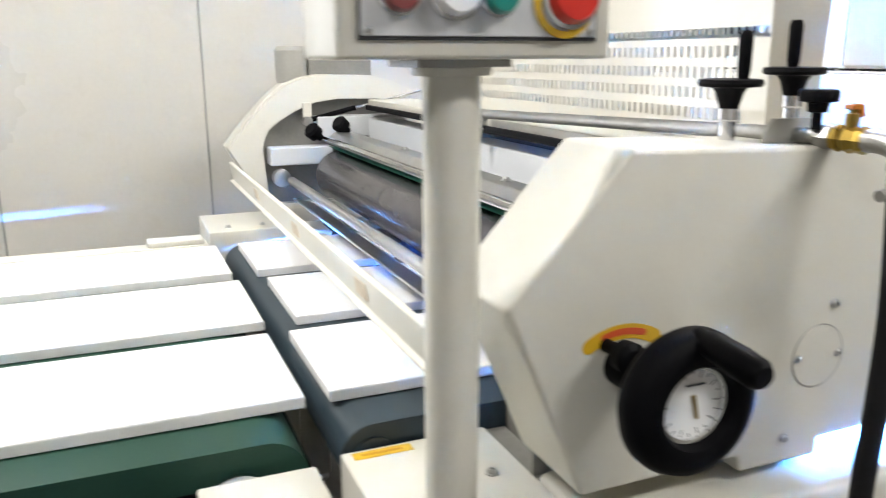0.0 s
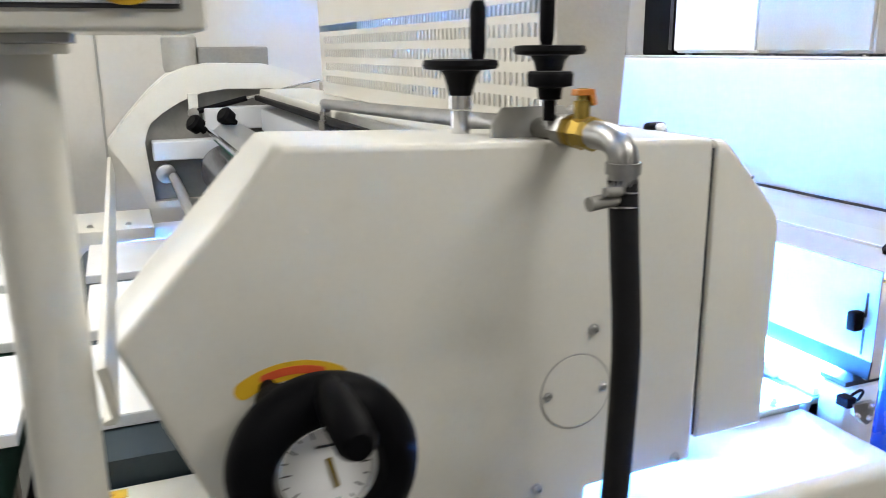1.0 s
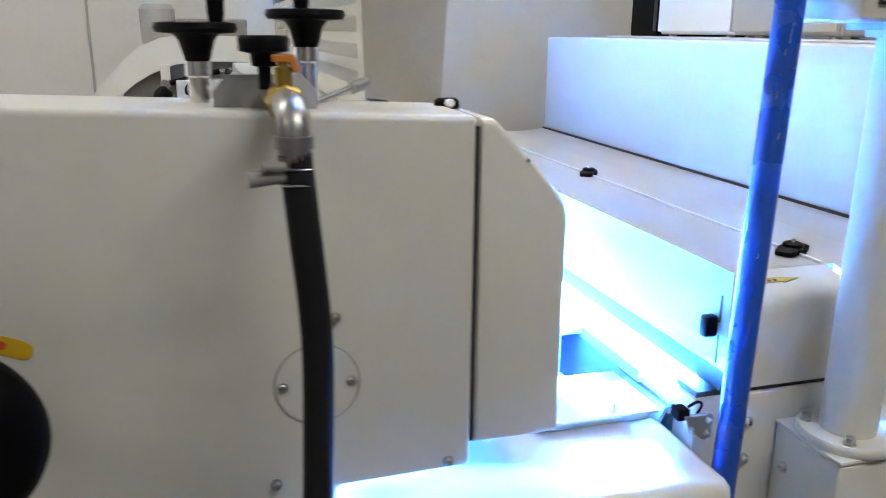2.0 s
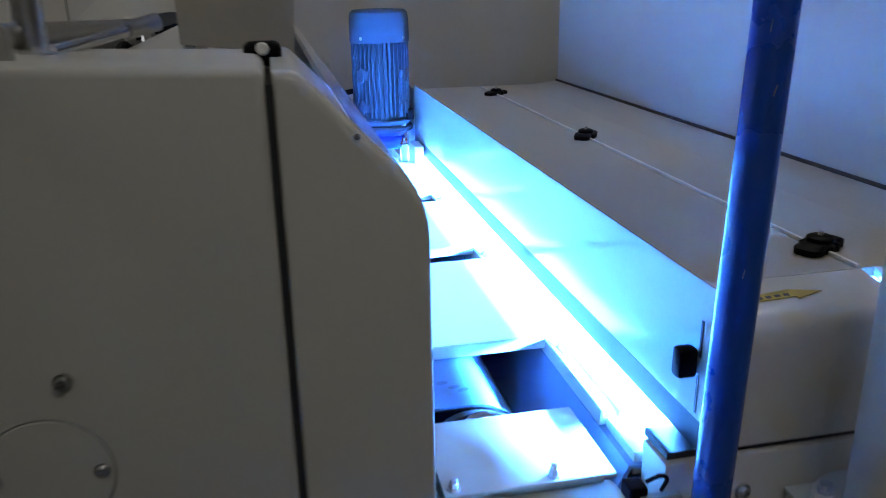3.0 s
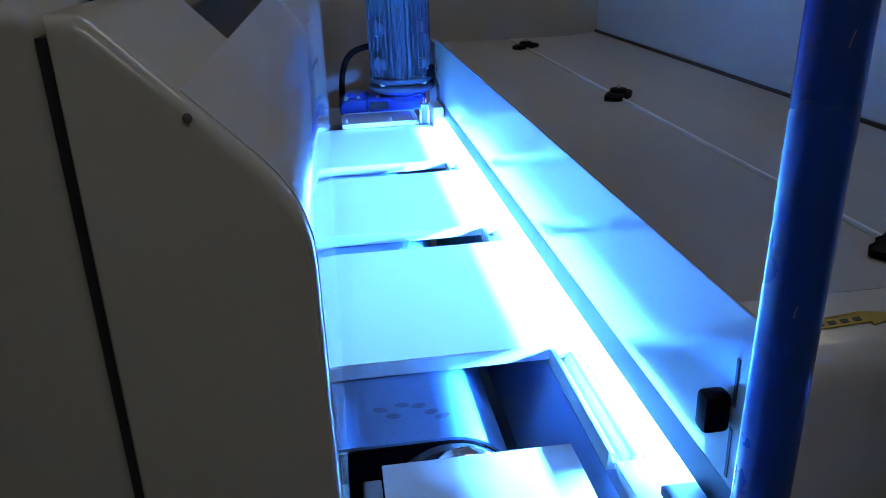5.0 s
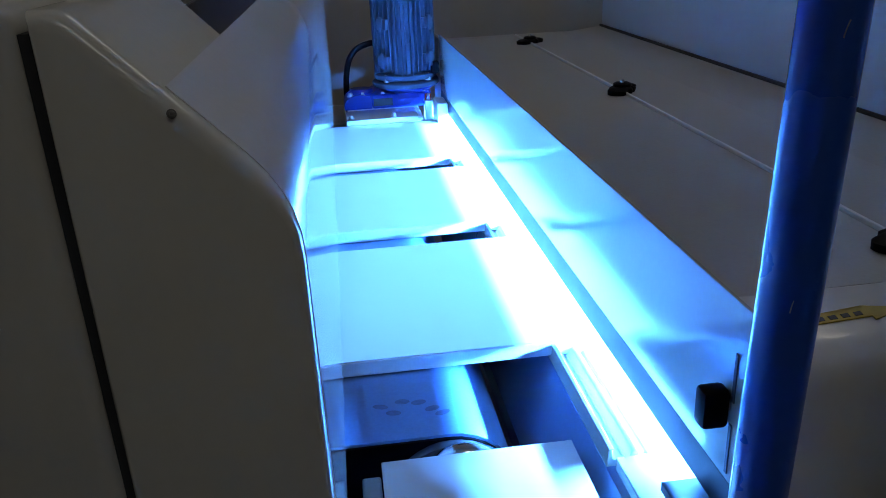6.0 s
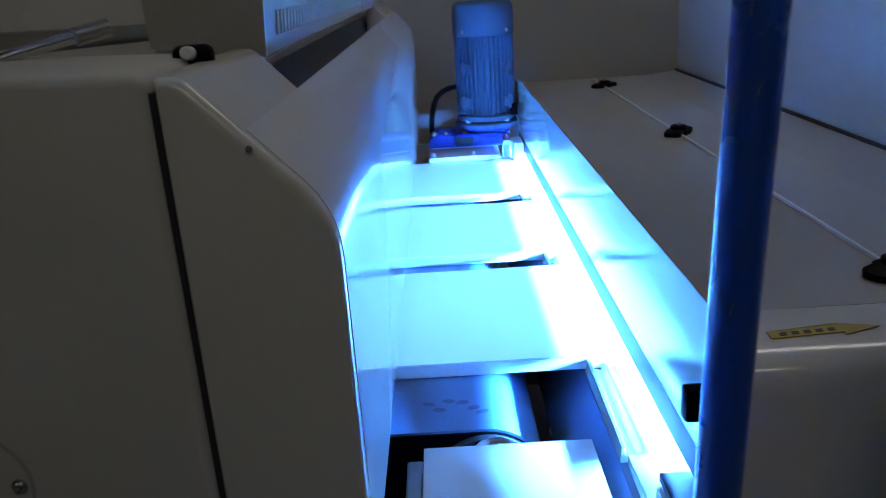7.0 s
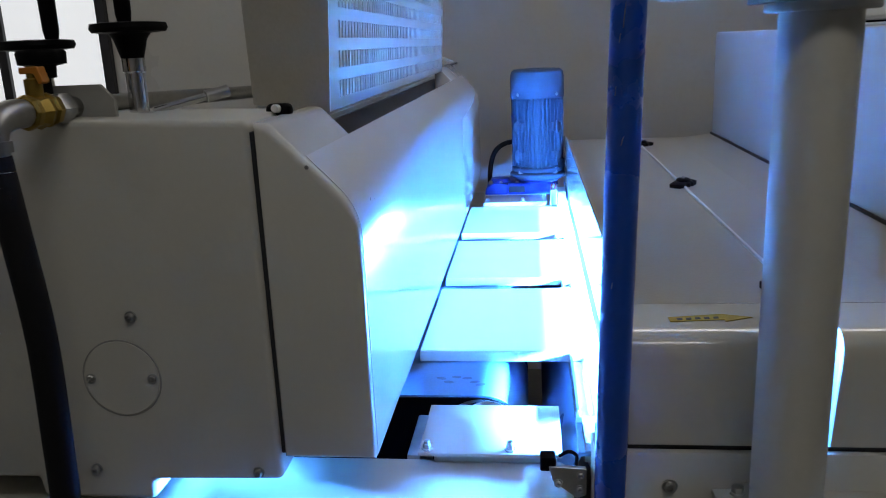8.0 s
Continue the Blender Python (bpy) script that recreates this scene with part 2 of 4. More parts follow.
def rounded(profile, r, seg=5):
    """Rounds the corners of an outline in x and z."""
    out = []
    n = len(profile)
    for i in range(n):
        p, a, b = Vector(profile[i]), Vector(profile[i - 1]), Vector(profile[(i + 1) % n])
        ri = r[i] if isinstance(r, (list, tuple)) else r
        d0, d1 = (a - p), (b - p)
        k = min(ri, d0.length * 0.45, d1.length * 0.45)
        if k < 1e-5:
            out.append(tuple(p))
            continue
        s, e = p + d0.normalized() * k, p + d1.normalized() * k
        for j in range(seg + 1):
            t = j / seg
            out.append(tuple((1 - t) ** 2 * s + 2 * t * (1 - t) * p + t * t * e))
    return out


# ---------------------------------------------------------------- the room
def slab(name, x0, x1, y0, y1, z0, z1, mat, label):
    ob = part(name, box(x0, x1, y0, y1, z0, z1, 0), mat)
    return tagged(ob, label, name.split("_")[0], kind="structure")


slab("floor", -4.5, 4.5, -3.7, 2.9, -0.1, 0.0, FLOORGREY, "worn grey concrete workshop floor")
slab("wall_north", -4.5, 4.5, 2.50, 2.62, 0.0, 2.9, WALLPAINT, "beige satin wall panels behind the machines")
slab("wall_south", -4.5, 4.5, -3.62, -3.5, 0.0, 2.9, WALLPAINT, "plain beige workshop wall")
slab("wall_west", -4.62, -4.5, -3.62, 2.62, 0.0, 2.9, WALLPAINT, "plain beige workshop end wall")
slab("wall_east", 4.5, 4.62, -3.62, 2.62, 0.0, 2.9, WALLPAINT, "plain beige workshop end wall")
slab("ceiling", -4.62, 4.62, -3.62, 2.62, 2.9, 3.0, CEILPAINT, "plain white workshop ceiling")
for k, sx in enumerate((-0.66, -1.40, 1.6)):
    tagged(part("trim", box(sx - 0.004, sx + 0.004, 2.494, 2.5, 0.0, 2.9, 0.001), GREYPAINT), "thin joint strip between beige wall panels", "trim", kind="structure")

# bright daylight window in the far wall
win = thing("window_1", (-1.95, 2.5, 0.9), "bright daylight window with a dark metal frame", "window", kind="structure")
part("pane", box(-2.40, -1.50, 2.488, 2.492, 0.95, 2.15, 0), DAYLIGHT, win, "overexposed frosted pane")
for fx in (-2.44, -1.96, -1.50):
    part("frame_bar", box(fx, fx + 0.04, 2.47, 2.4995, 0.90, 2.20, 0.003), INK, win, "dark frame bar")
for fz in (0.90, 2.15):
    part("frame_bar", box(-2.399, -1.501, 2.472, 2.4995, fz, fz + 0.05, 0.003), INK, win, "dark frame bar")

lamp = None
for lx, ly in CEILING_LAMPS:
    if lamp is None:
        lamp = thing("ceiling_light", (lx, ly, 2.9), "white fluorescent ceiling light with bare tubes", "ceiling light", "ceiling lights")
        part("housing", box(lx - 0.65, lx + 0.65, ly - 0.07, ly + 0.07, 2.80, 2.9, 0.01), WHITE, lamp)
        for dy in (-0.035, 0.035):
            part("tube", cyl((lx - 0.6, ly + dy, 2.76), (lx + 0.6, ly + dy, 2.76), 0.014), TUBE, lamp, "glowing fluorescent tube", 40)
        for ex in (-0.62, 0.62):
            part("tube_holder", box(lx + ex - 0.012, lx + ex + 0.012, ly - 0.05, ly + 0.05, 2.73, 2.80, 0.003), WHITE, lamp)
    else:
        copy_thing(lamp, pose(lx, ly, 2.9))

# ---------------------------------------------------------------- roller coating machine
coater = thing("roller_coater", (-0.27, 1.0, 0.0), "ivory painted roller coating machine with octagonal end panels", "machine")
# near end panel: a shallow box with rounded edges
END = rounded([(-0.627, 1.183), (-0.475, 1.350), (0.0002, 1.334), (0.0002, 0.944), (-0.148, 0.941), (-0.148, 0.917), (-0.283, 0.917), (-0.286, 0.941), (-0.524, 0.938)],
              0)
part("end_panel", prism_y(END, 0.0, 0.15, 0.0075, 5), PAINT, coater, "ivory painted end panel", 35)
part("seam_strip", box(0.0003, 0.0048, 0.006, 0.14, 0.975, 1.322, 0), DARK, coater, "dark gap between panels")
# rear hood over the outlet
HOOD = rounded([(0.005, 1.331), (0.020, 1.331), (0.104, 1.243), (0.105, 0.972), (0.005, 0.972)], [0, 0.03, 0.03, 0, 0], 5)


def soft_cap(profile, y0, y1, seg=5):
    """A solid along y whose near end is rolled over, widely above and tightly below."""
    n = len(profile)
    normals = []
    for i in range(n):
        (xa, za), (xb, zb) = profile[i], profile[(i + 1) % n]
        d = math.hypot(xb - xa, zb - za) or 1.0
        normals.append((-(zb - za) / d, (xb - xa) / d))
    radius = [0.009 if nz > 0.45 else 0.0035 for nx, nz in normals]
    shift = []
    for i in range(n):
        (ax, az), (bx, bz) = normals[i - 1], normals[i]
        ra, rb = radius[i - 1], radius[i]
        if ax * bx + az * bz > 0.5:
            r = (ra + rb) / 2
            m = math.hypot(ax + bx, az + bz)
            shift.append(((ax + bx) / m * r, (az + bz) / m * r, r))
        else:
            shift.append((ax * ra + bx * rb, az * ra + bz * rb, max(ra, rb)))
    bm = bmesh.new()
    rings = []
    for k in range(seg + 1):
        a = math.pi / 2 * k / seg
        rings.append([bm.verts.new((x - s[0] * (1 - math.sin(a)), y0 + s[2] * (1 - math.cos(a)), z - s[1] * (1 - math.sin(a)))) for (x, z), s in zip(profile, shift)])
    rings.append([bm.verts.new((x, y1, z)) for x, z in profile])
    bm.faces.new(rings[0])
    bm.faces.new(rings[-1][::-1])
    for r0, r1 in zip(rings, rings[1:]):
        for i in range(n):
            j = (i + 1) % n
            bm.faces.new((r0[i], r0[j], r1[j], r1[i]))
    bmesh.ops.recalc_face_normals(bm, faces=bm.faces)
    return bm


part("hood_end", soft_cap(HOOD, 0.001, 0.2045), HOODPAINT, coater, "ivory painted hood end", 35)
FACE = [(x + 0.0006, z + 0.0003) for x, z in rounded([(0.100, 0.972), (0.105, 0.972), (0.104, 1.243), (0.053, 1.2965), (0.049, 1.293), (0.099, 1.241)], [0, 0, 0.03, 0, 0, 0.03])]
# The front takes the lightened copy of the hood paint for its brightness.
part("hood_front", prism_y(FACE, 0.012, 1.879, 0), HOODLIT, coater, "glossy ivory hood front lit blue", 35)
for cy, cz, cr in ((0.86, 1.2520, 0.006), (0.90, 1.2505, 0.004), (1.02, 1.2490, 0.005), (0.055, 1.2440, 0.003), (0.075, 1.2400, 0.002)):
    bm = bmesh.new()
    cx = 0.1055 - max(0.0, cz - 1.243) * 0.72
    ring = [bm.verts.new((cx + 0.0012 + 0.0002 * (k % 2), cy + cr * (1 + 0.3 * math.sin(5 * k)) * math.cos(2 * math.pi * k / 11), cz + 0.6 * cr * math.sin(2 * math.pi * k / 11))) for k in range(11)]
    bm.faces.new(ring)
    part("paint_chip", bm, MIDGREY, coater, "small dark paint chip")
part("hood_far_end", prism_y(HOOD, 1.521, 1.88, 0.004, 3), PAINT2, coater, "", 35)
part("hood_bottom_lip", box(0.080, 0.1045, 0.205, 1.520, 0.966, 0.9715, 0.001), PAINT2, coater)
bolt((0.0565, 0.0, 1.287), (0, -1, 0), 0.0016, 0.001, coater, "small dark panel screw", "screw").data.materials[0] = MIDGREY
# bolts of the end panel
for bx, bz, br in ((-0.147, 1.134, 0.0048), (-0.026, 0.954, 0.0048), (-0.213, 0.955, 0.0048)):
    bolt((bx, 0.0, bz), (0, -1, 0), br, 0.006, coater, "zinc plated bolt")
cover = part("round_cover", lathe([(0, 0.0008), (0.0418, 0.0008), (0.0428, 0.0002), (0.0436, -0.001)], (-0.167, 0.0, 1.064), (0, -1, 0), 48), PAINT, coater, "round ivory cover plate with two screws", 30)
part("groove", lathe([(0.0428, 0.0006), (0.0440, 0.0008), (0.0446, 0.0001)], (-0.167, 0.0, 1.064), (0, -1, 0), 48), GREYPAINT, cover)
for sx in (-0.202, -0.132):
    bolt((sx, -0.0008, 1.064), (0, -1, 0), 0.0042, 0.003, cover, "small screw", "screw")
# frame and table under the machine
part("frame_table", box(-0.512, 0.318, -0.055, 0.138, 0.62, 0.903, 0.020, 4), PAINT, coater, "ivory table beam with rounded edges", 35)
part("frame_rear", box(-0.60, 0.318, 1.72, 1.95, 0.62, 0.90, 0.015, 3), PAINT, coater, "", 35)
for lx in (-0.45, 0.20):
    for ly in (0.0, 1.78):
        part("leg", box(lx - 0.05, lx + 0.05, ly - 0.02, ly + 0.08, 0.03, 0.63, 0.006), PAINT, coater)
        part("foot", lathe([(0, 0), (0.05, 0), (0.05, 0.012), (0.02, 0.018), (0.012, 0.03), (0, 0.03)], (lx, ly + 0.03, 0.0)), STEEL, coater, "", 40)
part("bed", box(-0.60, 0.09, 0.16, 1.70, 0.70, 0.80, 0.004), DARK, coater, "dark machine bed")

# Skirt and baffle are added to keep blue light off table and covers.
part("light_skirt", box(-0.512, -0.150, 0.1385, 0.146, 0.80, 0.938, 0.001), MIDGREY, coater, "dull skirt added behind the end panel to block light")
part("light_baffle", box(-0.475, -0.470, 0.147, 0.292, 0.70, 0.945, 0.0005), MIDGREY, coater, "dull baffle added inside to stop stray light")
# far end panel with an arched opening
OUT = [(-0.666, 1.134), (-0.6, 1.215), (-0.525, 1.295), (-0.47, 1.34), (-0.41, 1.364), (-0.34, 1.374), (-0.17, 1.37), (-0.095, 1.352), (-0.015, 1.318), (-0.015, 0.92), (-0.56, 0.92), (-0.616, 1.05)]
INN = [(-0.556, 1.13), (-0.546, 1.165), (-0.532, 1.192), (-0.495, 1.222), (-0.44, 1.255), (-0.37, 1.282), (-0.29, 1.293), (-0.15, 1.29), (-0.085, 1.282), (-0.037, 1.26), (-0.037, 0.94), (-0.54, 0.94)]
OUT = [(x + 0.018, z + 0.018) for x, z in OUT]
INN = [(x + 0.018, z + 0.018) for x, z in INN]


def ring_prism(outer, inner, y0, y1):
    bm = bmesh.new()
    rows = []
    for y in (y0, y1):
        rows.append(([bm.verts.new((x, y, z)) for x, z in outer], [bm.verts.new((x, y, z)) for x, z in inner]))
    n = len(outer)
    for i in range(n):
        j = (i + 1) % n
        for o, k in rows:
            bm.faces.new((o[i], o[j], k[j], k[i]))
        bm.faces.new((rows[0][0][i], rows[0][0][j], rows[1][0][j], rows[1][0][i]))
        bm.faces.new((rows[0][1][i], rows[0][1][j], rows[1][1][j], rows[1][1][i]))
    return bm


part("far_end_rim", ring_prism(OUT, INN, 1.985, 2.02), PAINT, coater, "ivory arched end rim", 35)
part("far_end_shell", prism_y(OUT, 2.06, 2.15, 0.004), PAINT, coater, "", 35)
part("far_end_plate", prism_y([(x, z) for x, z in INN], 2.03, 2.055), MIDGREY, coater, "dull grey inner bearing plate", 35)
part("bearing_arm", box(-0.517, -0.302, 1.955, 2.03, 1.093, 1.153, 0.004), PANELGREY, coater, "pale grey bearing arm")
part("bearing_arm", box(-0.352, -0.032, 1.955, 2.03, 1.183, 1.253, 0.004), PANELGREY, coater, "pale grey bearing arm")
part("strut", cyl((-0.375, 1.97, 1.242), (-0.215, 1.97, 1.280), 0.009), BLACK, coater, "black gas strut", 40)
part("strut_rod", cyl((-0.215, 1.97, 1.280), (0.030, 1.97, 1.334), 0.004), CHROME, coater, "", 40)
part("strut_joint", lathe([(0, 0), (0.016, 0), (0.016, 0.03), (0, 0.03)], (-0.385, 1.985, 1.239), (0, -1, 0), 16), STEEL, coater, "", 40)
# notched tab of the rim
part("tab", box(-0.397, -0.367, 1.975, 1.985, 1.230, 1.300, 0.002), PAINT, coater)

# rollers
YR0, YR1 = 0.16, 1.94


def roller(name, x, z, r, mat, label, shaft=0.018):
    bm = lathe([(0, 0), (r * 0.94, 0), (r, 0.006), (r, YR1 - YR0 - 0.126), (r * 0.94, YR1 - YR0 - 0.12), (0, YR1 - YR0 - 0.12)], (x, YR0 + 0.06, z), (0, 1, 0), 40)
    ob = part(name, bm, mat, coater, label, 35)
    if shaft:
        part("journal", cyl((x, YR0 - 0.02, z), (x, YR1 + 0.06, z), shaft), STEEL, ob, "steel journal", 40)
    return ob


roller("coating_roller", -0.305, 1.064, 0.080, ROLLER, "dark grey rubber coating roller")
roller("doctor_roller", -0.175, 1.119, 0.058, CHROME, "polished steel metering roller")
roller("lower_roller", -0.33, 0.838, 0.075, ROLLER, "dark rubber counter roller")
roller("guide_bar", -0.466, 1.052, 0.014, STEEL, "bright round guide bar", 0)
part("bar_end", lathe([(0, 0), (0.030, 0), (0.030, 0.03), (0.02, 0.034), (0, 0.034)], (-0.484, 1.975, 1.052), (0, -1, 0), 20), STEEL, coater, "", 40)
part("drip_tray", prism_y([(-0.46, 0.990), (-0.455, 0.990), (-0.39, 0.968), (-0.39, 0.963), (-0.46, 0.985)], 0.2, 1.9), STEEL, coater)
blade = part("scraper_beam", prism_y(rounded([(-0.352, 1.176), (-0.314, 1.208), (-0.242, 1.202), (-0.246, 1.176), (-0.317, 1.162)], 0.006), 0.2, 1.88, 0.001), STEEL, coater, "pale grey scraper beam", 35)
part("scraper_blade", prism_y([(-0.342, 1.162), (-0.307, 1.164), (-0.262, 1.132), (-0.267, 1.126)], 0.22, 1.86), GREENBLADE, blade, "green scraper strip")
part("beam_edge", box(-0.357, -0.345, 0.2, 1.88, 1.184, 1.196, 0.002), CHROME, blade, "bright steel edge")
for kx, kz in ((-0.362, 1.189), (-0.269, 1.208)):
    part("clamp_knob", lathe([(0, 0), (0.012, 0), (0.012, 0.02), (0.026, 0.022), (0.028, 0.05), (0.02, 0.058), (0, 0.058)], (kx, 1.88, kz), (-0.6, -0.3, 0.5), 14), BLACK, blade, "black clamping knob", 40)
for sy in (0.34, 0.46, 0.58, 0.70, 1.0, 1.3):
    bolt((-0.274, sy, 1.205), (0.1, 0, 1), 0.009, 0.008, blade, "small screw", "screw")
part("rear_beam", box(-0.175, -0.09, 0.15, 1.95, 1.175, 1.245, 0.004), PANELGREY, coater, "pale grey cross beam")
part("dark_bar", box(-0.20, -0.185, 0.151, 1.9, 1.276, 1.292, 0.003), BLACK, coater, "black cross bar")
# front guard sheet across the inlet
guard = part("guard_sheet", prism_y(rounded([(-0.652, 1.110), (-0.642, 1.113), (-0.634, 1.056), (-0.638, 1.046), (-0.650, 1.046), (-0.652, 1.050), (-0.642, 1.054)], 0.002), 0.152, 1.984, 0.001), PAINT, coater, "ivory guard sheet across the inlet", 35)
for sy in (0.45, 0.95, 1.45):
    part("worn_patch", prism_y([(-0.6510, 1.0960), (-0.6480, 1.0960), (-0.6440, 1.0680), (-0.6470, 1.0680)], sy, sy + 0.06), RUST, guard, "worn yellowish patch")
# motor on the far end panel
part("drive_motor", lathe([(0, 0), (0.052, 0), (0.056, 0.02), (0.056, 0.11), (0.045, 0.125), (0, 0.125)], (-0.400, 2.12, 1.363), (0, 0, 1), 28), GREYPAINT, coater, "grey drive motor", 35)
part("motor_box", box(-0.345, -0.115, 2.09, 2.18, 1.378, 1.443, 0.006), MIDGREY, coater, "dark grey gearbox")

# hand wheel with a position dial
wheel = part("hand_wheel", bmesh.new(), BLACK, coater, "black hand wheel with a position dial")
wheel.location = (0.005, 0.004, -0.003)
bm = bmesh.new()
add_lathe(bm, [(0.042, 0.030), (0.046, 0.040), (0.052, 0.043), (0.062, 0.043), (0.074, 0.036), (0.080, 0.022), (0.080, 0.010), (0.074, 0.000), (0.062, -0.006), (0.046, -0.002), (0.042, 0.008)], (-0.480, -0.100, 1.104), (0, -1, 0), 56)
add_lathe(bm, [(0, 0), (0.026, 0), (0.026, 0.09), (0, 0.09)], (-0.480, -0.002, 1.104), (0, -1, 0), 28)
add_lathe(bm, [(0, 0.0), (0.043, 0.0), (0.043, 0.02), (0, 0.02)], (-0.480, -0.100, 1.104), (0, -1, 0), 40)
bmesh.ops.recalc_face_normals(bm, faces=bm.faces)
bm.to_mesh(wheel.data)
bm.free()
wheel.data.polygons.foreach_set("use_smooth", [True] * len(wheel.data.polygons))
wheel.data.set_sharp_from_angle(angle=radians(40))
part("dial", lathe([(0.0, 0), (0.0415, 0)], (-0.480, -0.123, 1.104), (0, -1, 0), 40), DIALWHITE, wheel, "white dial with dark scale marks")
part("dial_ring", lathe([(0.0385, 0), (0.0385, 0.004), (0.0425, 0.005), (0.0435, 0.0)], (-0.480, -0.1235, 1.104), (0, -1, 0), 48), CHROME, wheel, "thin bright ring", 50)
bm = bmesh.new()
for k in range(20):
    a = 2 * math.pi * k / 20
    ln = 0.008 if k % 2 == 0 else 0.004
    c, s = math.cos(a), math.sin(a)
    vs = [bm.verts.new((-0.480 + c * rr - s * w, -0.1236, 1.104 + s * rr + c * w)) for rr, w in ((0.037, -0.0007), (0.037, 0.0007), (0.037 - ln, 0.0007), (0.037 - ln, -0.0007))]
    bm.faces.new(vs)
part("scale_mark", bm, INK, wheel, "dark scale marks")
part("counter_bar", box(-0.488, -0.464, -0.1242, -0.1236, 1.1235, 1.1255, 0), INK, wheel, "dark printed bar")
part("pointer", prism_y([(-0.4805, 1.113), (-0.4755, 1.114), (-0.4695, 1.087), (-0.4735, 1.086)], -0.1246, -0.1240), BRASS, wheel, "dull pointer")
grip_at = Vector((-0.476, -0.132, 1.176))
part("crank_grip", lathe([(0, -0.01), (0.010, -0.01), (0.011, 0.004), (0.0145, 0.012), (0.0165, 0.05), (0.0155, 0.075), (0.011, 0.082), (0, 0.082)], grip_at, (0.0, -1, -0.12), 24), BLACK, wheel, "black crank grip", 45)
part("locking_knob", lathe([(0, 0), (0.008, 0), (0.008, 0.03), (0.017, 0.032), (0.019, 0.05), (0.012, 0.056), (0, 0.056)], (-0.500, 0.0, 1.128), (0, -1, 0), 18), BLACK, coater, "small black locking knob", 40)


def arc_strip(cx, cz, r0, r1, a0, a1, y, n=14):
    """A thin curved sticker on the panel, with rounded ends."""
    bm = bmesh.new()
    mid, half = (r0 + r1) / 2, (r1 - r0) / 2
    rim = []
    for k in range(n + 1):
        a = radians(a0 + (a1 - a0) * k / n)
        rim.append((cx + r1 * math.cos(a), cz + r1 * math.sin(a)))
    for k in range(1, 6):
        a, b = radians(a1), radians(180 * k / 6)
        ca, sa = math.cos(a), math.sin(a)
        rim.append((cx + (mid + half * math.cos(b)) * ca + half * math.sin(b) * -sa * 1, cz + (mid + half * math.cos(b)) * sa + half * math.sin(b) * ca))
    for k in range(n, -1, -1):
        a = radians(a0 + (a1 - a0) * k / n)
        rim.append((cx + r0 * math.cos(a), cz + r0 * math.sin(a)))
    for k in range(1, 6):
        a, b = radians(a0), radians(180 + 180 * k / 6)
        ca, sa = math.cos(a), math.sin(a)
        rim.append((cx + (mid + half * math.cos(b)) * ca + half * math.sin(b) * -sa, cz + (mid + half * math.cos(b)) * sa + half * math.sin(b) * ca))
    vs = [bm.verts.new((x, y, z)) for x, z in rim]
    bm.faces.new(vs)
    r = bmesh.ops.extrude_face_region(bm, geom=list(bm.faces))
    for v in r["geom"]:
        if isinstance(v, bmesh.types.BMVert):
            v.co.y += 0.0006
    bmesh.ops.triangulate(bm, faces=[f for f in bm.faces if len(f.verts) > 4])
    return bm


sticker = part("direction_sticker", arc_strip(-0.476, 1.054, 0.078, 0.096, 60, 122, -0.0008), YELLOW, coater, "curved yellow and red sticker")
part("red_arrow", arc_strip(-0.476, 1.054, 0.083, 0.091, 72, 108, -0.0013), REDINK, sticker, "red printed arc")

# height screws on top of the near end panel
def height_wheel(x, y, ztop, pin_dx):
    w = part("height_wheel", lathe([(0, 0.0), (0.0105, 0.0), (0.0125, 0.006), (0.0175, 0.024), (0.022, 0.030), (0.038, 0.0315), (0.0405, 0.0355), (0.039, 0.0405), (0.030, 0.0415), (0.012, 0.039), (0, 0.039)], (x, y, ztop - 0.040), (0, 0, 1), 36), BLACK, coater, "black height adjusting wheel", 45)
    part("spindle", lathe([(0, 0), (0.0105, 0), (0.0105, ztop - 0.052 - 1.33), (0.0125, ztop - 0.050 - 1.33), (0.0125, ztop - 0.036 - 1.33), (0, ztop - 0.036 - 1.33)], (x, y, 1.330), (0, 0, 1), 24), CHROME, w, "chrome spindle", 40)
    part("pin", lathe([(0, 0), (0.0065, 0), (0.0085, 0.012), (0.009, 0.055), (0.0065, 0.062), (0, 0.062)], (x + pin_dx, y, ztop - 0.001), (0, 0, 1), 18), BLACK, w, "upright black grip", 45)
    part("washer", lathe([(0, 0), (0.017, 0), (0.017, 0.003), (0, 0.003)], (x, y, 1.336), (0, 0, 1), 24), STEEL, w, "", 40)


height_wheel(-0.263, 0.095, 1.419, 0.020)
height_wheel(-0.155, 0.097, 1.433, -0.004)
part("pressure_knob", lathe([(0, 0), (0.006, 0), (0.006, 0.020), (0.0115, 0.021), (0.0125, 0.032), (0.0225, 0.034), (0.0232, 0.045), (0.021, 0.048), (0, 0.048)], (-0.204, 0.008, 1.361), (0, 0, 1), 22), BLACK, coater, "small black regulator knob", 45)
part("pipe_bracket", prism_y([(-0.251, 1.334), (-0.251, 1.357), (-0.238, 1.3725), (-0.167, 1.3725), (-0.153, 1.357), (-0.153, 1.334)], 0.041, 0.047, 0.001, 2), GREYPAINT, coater, "grey pipe bracket with cut corners", 35)
latch = part("latch", box(-0.014, 0.014, 0.100, 0.117, 1.3240, 1.3425, 0.0060, 4), BLACK, coater, "black cover latch", 40)
part("latch_screw", lathe([(0, 0), (0.0048, 0), (0.0048, 0.008), (0.0036, 0.010), (0, 0.010)], (0.000, 0.101, 1.3370), (0, -1, 0.1), 14), WHITE, latch, "small white screw head", 40)
